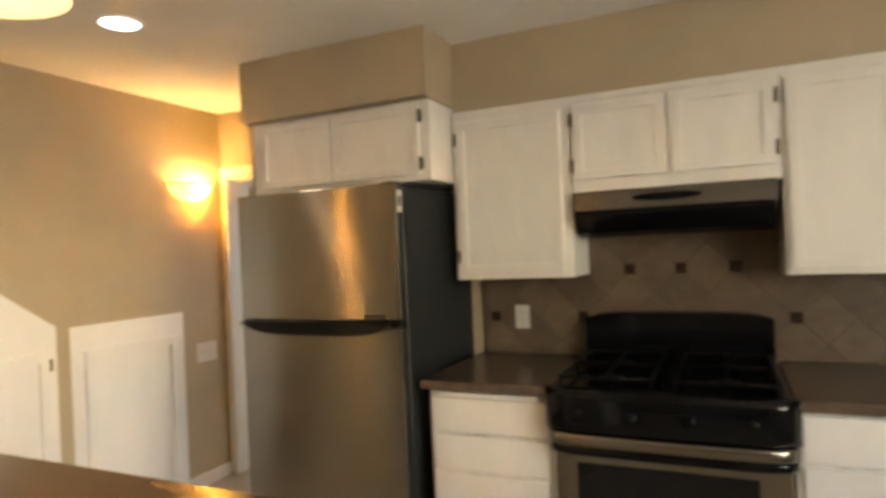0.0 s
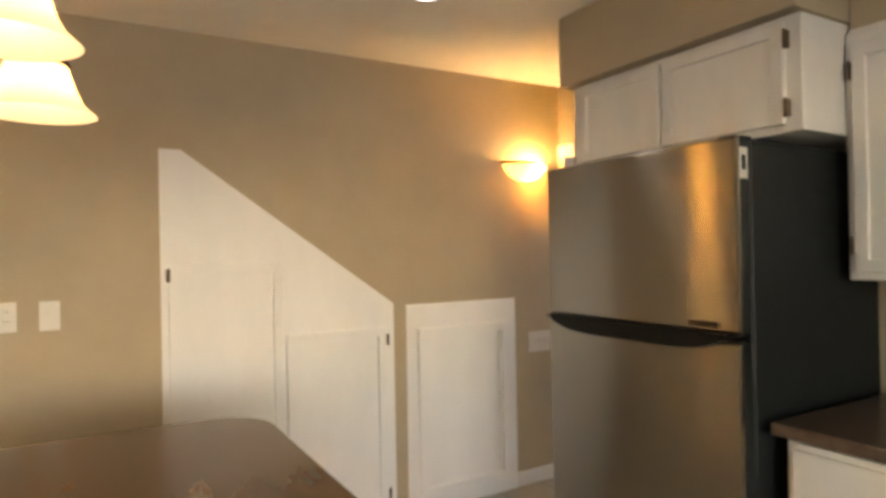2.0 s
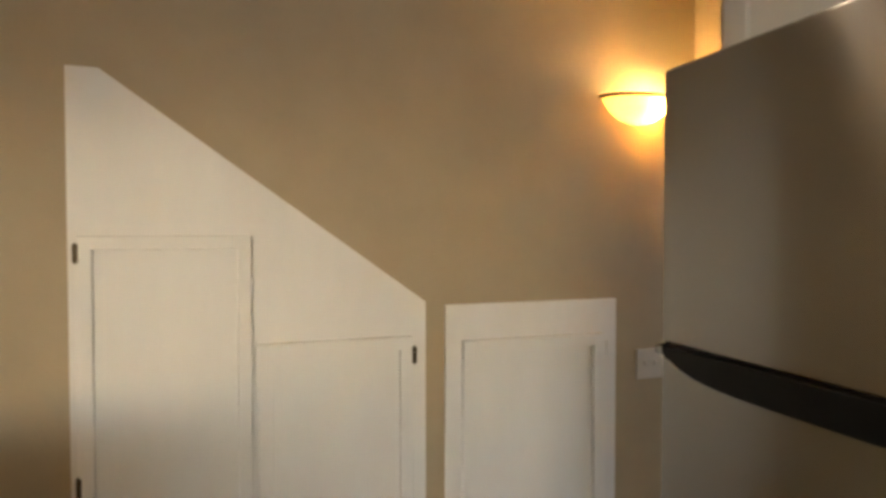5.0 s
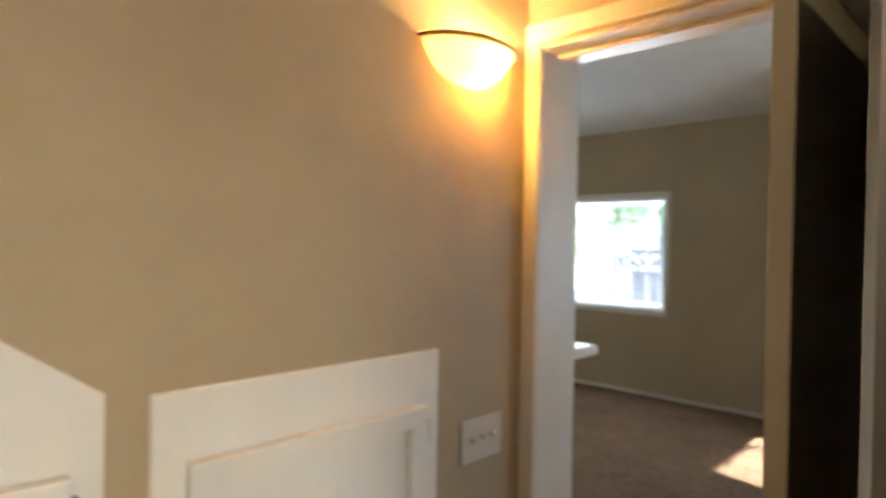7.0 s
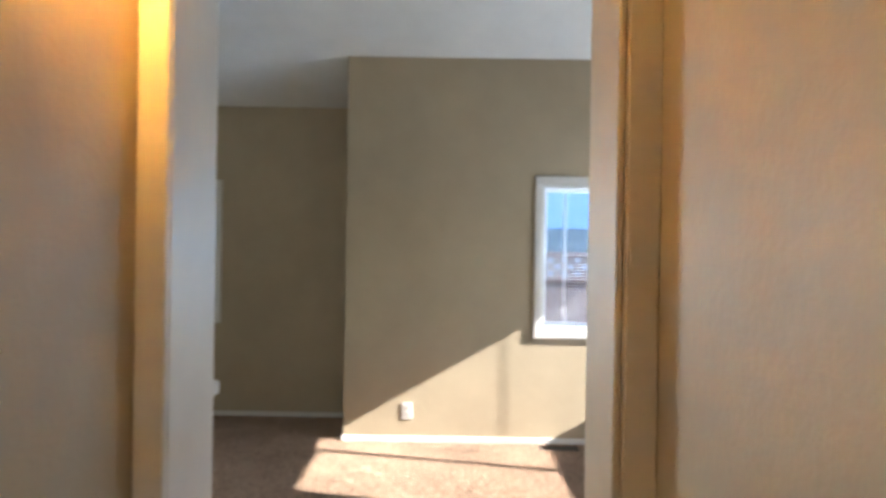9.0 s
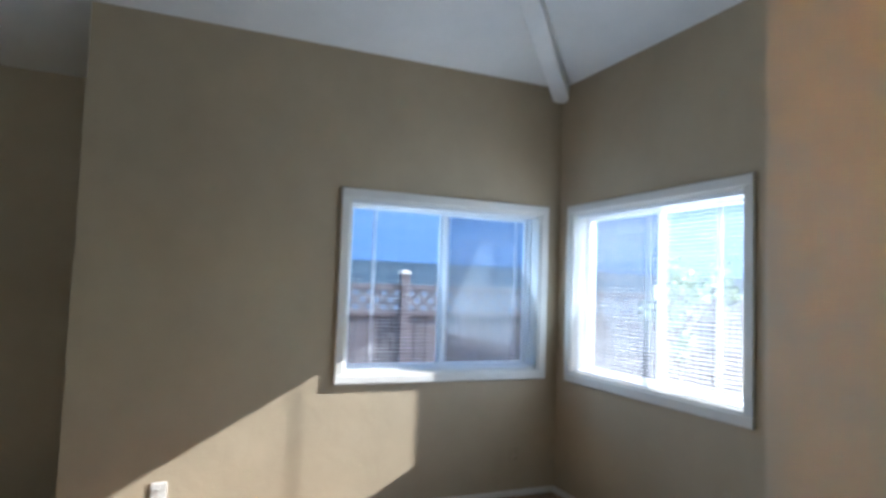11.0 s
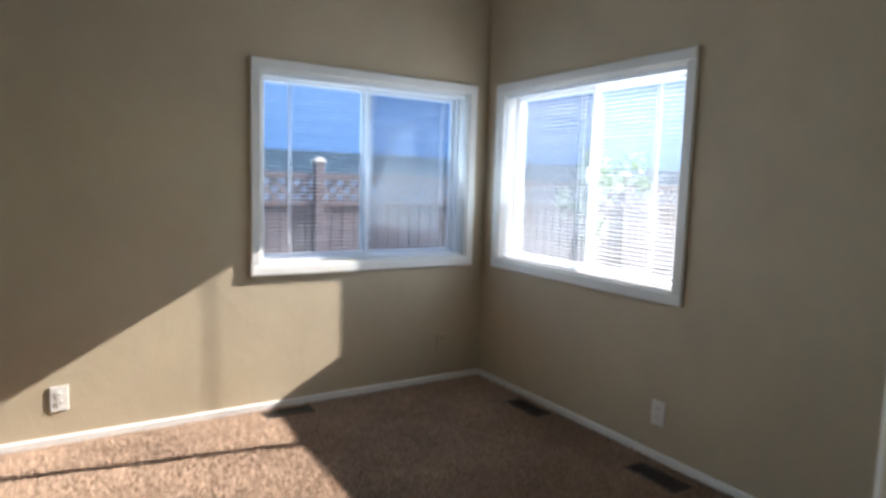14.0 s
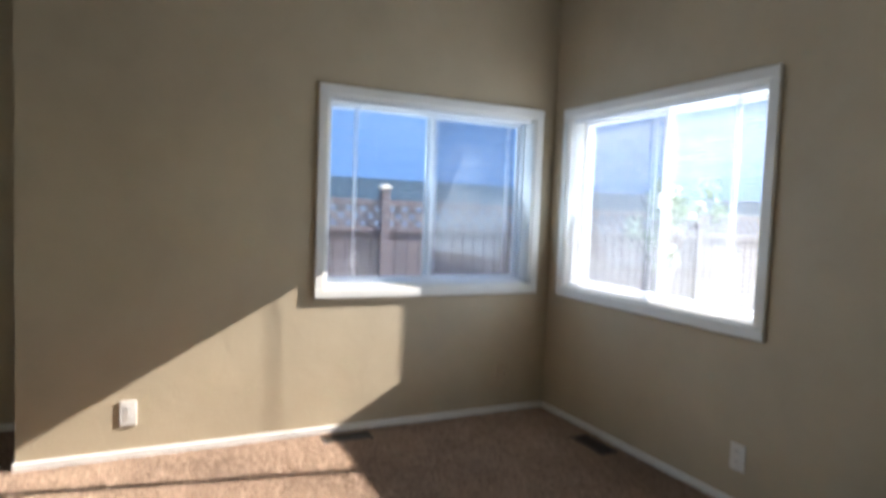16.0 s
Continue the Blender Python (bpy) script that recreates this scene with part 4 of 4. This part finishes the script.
# ---- outside ----
bm = boxed(-300, 300, -300, 300, -0.30, -0.25)
setting("ground", bm, M_GROUND, "bare dry yard around the house", "ground")


def fence(name, m, length, post_at, label):
    f = thing(name, m, label, "fence")
    hgt = 1.30
    for x in post_at:
        p = part("post", boxed(x - 0.05, x + 0.05, -0.05, 0.05, -0.25, 1.46, bevel=0.006), M_FENCE, f)
        bm = bmesh.new()
        box(bm, x - 0.065, x + 0.065, -0.065, 0.065, 1.4605, 1.485, bevel=0.004)
        prism(bm, [(x - 0.05, 1.485), (x + 0.05, 1.485), (x, 1.515)], "y", -0.05, 0.05)
        part("post_cap", bm, M_CAP, p, "pale weathered cap")
    for z0, z1 in ((1.27, 1.335), (0.98, 1.035), (0.0, 0.07)):
        part("rail", boxed(0, length, -0.03, 0.03, z0, z1, bevel=0.004), M_FENCE, f)
    bm = bmesh.new()
    s = 0.165
    k = 0
    x = -0.25
    while x < length:
        for sgn, y in ((1, 0.006), (-1, -0.006)):
            a = (x, 1.035) if sgn > 0 else (x + 0.235, 1.035)
            b = (x + 0.235, 1.27) if sgn > 0 else (x, 1.27)
            wv = 0.032
            vs = [bm.verts.new((p[0] + dx, y + dy, p[1])) for p in (a, b) for dx in (-wv, wv) for dy in (-0.004, 0.004)]
            for q in ((0, 1, 5, 4), (2, 3, 7, 6), (0, 2, 6, 4), (1, 3, 7, 5)):
                bm.faces.new([vs[i] for i in q])
        x += s
    bmesh.ops.recalc_face_normals(bm, faces=bm.faces[:])
    part("lattice", bm, M_LATTICE, f, "weathered diagonal wooden lattice")
    bm = boxed(0.0, 0.138, -0.010, 0.010, -0.15, 0.98, bevel=0.003)
    me = bpy.data.meshes.new("board")
    bm.to_mesh(me)
    bm.free()
    me.materials.append(M_FENCE)
    for i in range(int(length / 0.143)):
        share("board", me, f, pose(i * 0.143, 0.012, 0))
    return f


fence("fence", pose(-3.0, 6.5, 0), 19.0, [0.9, 3.30, 5.72, 8.14, 10.56, 12.98, 15.40, 17.82], "red-brown wooden fence with lattice top and capped posts")


def house(name, m, length, depth, base, top, label):
    h = thing(name, m, label, "house")
    # pale tone to fill the lattice gaps, with a darker band above it
    part("foundation", boxed(0, length, 0.03, depth, -0.25, 1.30), M_PALE, h, "pale lower wall behind the lattice gaps")
    part("band", boxed(0, length, 0.02, depth, 1.30, base), M_BAND, h, "dark blue-grey band below the siding")
    part("wall", boxed(0.02, length - 0.02, 0.06, depth - 0.02, base, top), M_SIDING, h)
    bm = boxed(0, length, 0.0, 0.022, 0.0, 0.2, bevel=0.0)
    for v in bm.verts:
        if v.co.z > 0.1:
            v.co.y += 0.005
    me = bpy.data.meshes.new("lap_board")
    bm.to_mesh(me)
    bm.free()
    me.materials.append(M_SIDING)
    for i in range(int((top - base) / 0.2)):
        share("lap_board", me, h, pose(0, 0, base + i * 0.2))
    bm = bmesh.new()
    prism(bm, [(-1.15, top - 0.05), (depth / 2, top + 1.3), (depth + 0.45, top - 0.05), (depth + 0.45, top + 0.1), (depth / 2, top + 1.45), (-1.15, top + 0.1)], "x", -0.4, length + 0.4)
    part("roof", bm, M_ROOF, h)
    return h


house("neighbour_house", pose(-4.0, 9.5, 0), 26.0, 6.0, 1.72, 4.3, "neighbouring house with pale blue lap siding in shade")


def shrub(m, height, crown_r, count, seed, label):
    rnd = random.Random(seed)
    t = thing("young_tree", m, label, "tree")
    bm = bmesh.new()
    tube(bm, [(0, 0, -0.05), (0.02, 0.01, height * 0.35), (-0.01, 0.03, height * 0.62)], [0.013 * height, 0.009 * height, 0.004 * height], 8)
    for i in range(7):
        a = i * 2.4
        z = height * (0.3 + 0.05 * i)
        tube(bm, [(0, 0, z), (0.5 * crown_r * math.cos(a), 0.5 * crown_r * math.sin(a), z + 0.2 * height), (0.85 * crown_r * math.cos(a + 0.2), 0.85 * crown_r * math.sin(a + 0.2), z + 0.33 * height)], [0.014, 0.009, 0.004], 6)
    part("trunk", bm, M_BARK, t)
    bm = bmesh.new()
    blobs = [(Vector((rnd.gauss(0, 0.45), rnd.gauss(0, 0.45), rnd.uniform(0.45, 1.0))), rnd.uniform(0.16, 0.34)) for _ in range(16)]
    for i in range(count):
        c, r = blobs[rnd.randrange(len(blobs))]
        p = Vector((c.x * crown_r, c.y * crown_r, c.z * height)) + Vector((rnd.gauss(0, 1), rnd.gauss(0, 1), rnd.gauss(0, 1))) * r * crown_r * 0.6
        u = Vector((rnd.uniform(-1, 1), rnd.uniform(-1, 1), rnd.uniform(-0.6, 0.6))).normalized()
        w = u.orthogonal().normalized()
        s = rnd.uniform(0.025, 0.055)
        bm.faces.new([bm.verts.new(p - u * s), bm.verts.new(p + w * s * 0.45), bm.verts.new(p + u * s), bm.verts.new(p - w * s * 0.45)])
    part("crown", bm, M_LEAF, t, "loose crown of small leaves")


shrub(pose(6.0, 5.6, -0.25), 1.95, 0.42, 1500, 3, "young light-green leafy tree before the fence")
shrub(pose(-3.85, 7.6, -0.25), 3.6, 1.5, 6500, 5, "leafy green tree beyond the recess window")
shrub(pose(-6.4, 8.4, -0.25), 3.2, 1.4, 5000, 8, "green bushy tree by the fence")

# ---- pieces of floor and splashback ----


def clip(poly, axis, lim, keep_low):
    out = []
    for i, p in enumerate(poly):
        q = poly[(i + 1) % len(poly)]
        pin = (p[axis] <= lim) if keep_low else (p[axis] >= lim)
        qin = (q[axis] <= lim) if keep_low else (q[axis] >= lim)
        if pin:
            out.append(p)
        if pin != qin:
            t = (lim - p[axis]) / (q[axis] - p[axis])
            out.append(tuple(p[k] + t * (q[k] - p[k]) for k in (0, 1)))
    return out


# floor tiles
TS, GR = 0.305, 0.006
bm = bmesh.new()
box(bm, -TS / 2 + GR / 2, TS / 2 - GR / 2, -TS / 2 + GR / 2, TS / 2 - GR / 2, -0.010, 0.0, bevel=0.002)
tile_mesh = bpy.data.meshes.new("floor_tile")
bm.to_mesh(tile_mesh)
bm.free()
tile_mesh.materials.append(M_TILE)
for i in range(0, 13):
    for j in range(0, 14):
        share("floor_tile", tile_mesh, kitchen_floor, pose(TS * (i + 0.5) + 0.004, -TS * (j + 0.5) + 0.09, 0))

# splashback, tiles set on their corners with small dark squares
splash = setting("splashback", boxed(1.908, 4.05, RW - 0.006, RW - 0.0005, 0.899, 1.69), M_GROUT_WALL, "tan tiled splashback with small dark accent tiles", "splashback")
DG = 0.225
ax0, az0 = 2.658, 1.308
for i in range(-5, 8):
    for j in range(-3, 3):
        for ox, oz in ((DG / 2, 0.0), (0.0, DG / 2)):
            cx, cz, h = ax0 + i * DG + ox, az0 + j * DG + oz, DG / 2 - 0.004
            poly = [(cx - h, cz), (cx, cz - h), (cx + h, cz), (cx, cz + h)]
            for axis, lim, low in ((0, 4.048, True), (0, 1.910, False), (1, 1.686, True), (1, 0.900, False)):
                if poly:
                    poly = clip(poly, axis, lim, low)
            if len(poly) >= 3 and (max(p[0] for p in poly) - min(p[0] for p in poly)) > 0.02:
                bm = bmesh.new()
                prism(bm, poly, "y", RW - 0.010, RW - 0.004)
                part("wall_tile", bm, M_SPLASH, splash)
bm = bmesh.new()
box(bm, -0.024, 0.024, -0.003, 0.003, -0.024, 0.024, bevel=0.002)
dot_mesh = bpy.data.meshes.new("accent_tile")
bm.to_mesh(dot_mesh)
bm.free()
dot_mesh.materials.append(M_DOT)
for i, j in ((0, 0), (1, 0), (2, 0), (-3, -1), (-1, -1), (3, -1), (5, -1)):
    share("accent_tile", dot_mesh, splash, pose(ax0 + i * DG, RW - 0.0115, az0 + j * DG))

# carpet pile: cut tufts that stand close together, combed one way and the other in soft patches
rng = np.random.default_rng(4)
STEP = 0.0072
gx, gy = np.meshgrid(np.arange(XC - 1.9, XE - 0.016, STEP), np.arange(DT + 0.02, YR - 0.016, STEP))
px = gx.ravel() + rng.uniform(-0.45, 0.45, gx.size) * STEP
py = gy.ravel() + rng.uniform(-0.45, 0.45, gy.size) * STEP
keep = ((py < YN - 0.018) | (px < XC - 0.018)) & ~((abs(px - 1.32) < 0.14) & (abs(py - 3.165) < 0.062)) & ~((abs(px - 2.5) < 0.064) & (abs(py - 1.69) < 0.14)) & ~((abs(px - 2.535) < 0.062) & (abs(py - 2.62) < 0.14))
keep &= ~((px < -0.03) & (py < 0.53))
px, py = px[keep], py[keep]
n = len(px)
comb = np.sin(px * 5.1 + 2.0 * np.sin(py * 2.3)) + 0.7 * np.sin(py * 7.3 + 1.5 * np.sin(px * 3.7))
lean_x = 0.0022 * comb + rng.normal(0, 0.0026, n)
lean_y = 0.0016 * np.sin(px * 3.3 - py * 4.1) + rng.normal(0, 0.0026, n)
tall = rng.uniform(0.0095, 0.0155, n) + 0.0012 * comb
ang = rng.uniform(0, 2 * np.pi, n)
low, high = rng.uniform(0.0022, 0.0030, n), rng.uniform(0.0016, 0.0027, n)
v = np.empty((n, 6, 3))
for k in range(3):
    a = ang + k * 2 * np.pi / 3
    v[:, k] = np.stack([px + low * np.cos(a), py + low * np.sin(a), np.full(n, -0.002)], 1)
    a = a + 0.5
    v[:, k + 3] = np.stack([px + lean_x + high * np.cos(a), py + lean_y + high * np.sin(a), tall * (1 + 0.12 * np.cos(a * 2))], 1)
base = (np.arange(n) * 6)[:, None]
tri = np.concatenate([base + np.array(t) for t in ((0, 1, 4), (0, 4, 3), (1, 2, 5), (1, 5, 4), (2, 0, 3), (2, 3, 5), (3, 4, 5))], 1).reshape(-1)
me = bpy.data.meshes.new("carpet_pile")
me.vertices.add(n * 6)
me.vertices.foreach_set("co", v.reshape(-1))
me.loops.add(len(tri))
me.loops.foreach_set("vertex_index", tri.astype(np.int32))
me.polygons.add(len(tri) // 3)
me.polygons.foreach_set("loop_start", np.arange(0, len(tri), 3, dtype=np.int32))
me.update(calc_edges=True)
me.materials.append(M_PILE)
tagged(new("carpet_pile", me), "brown-grey cut pile of the carpet", "carpet pile", "", "stuff")
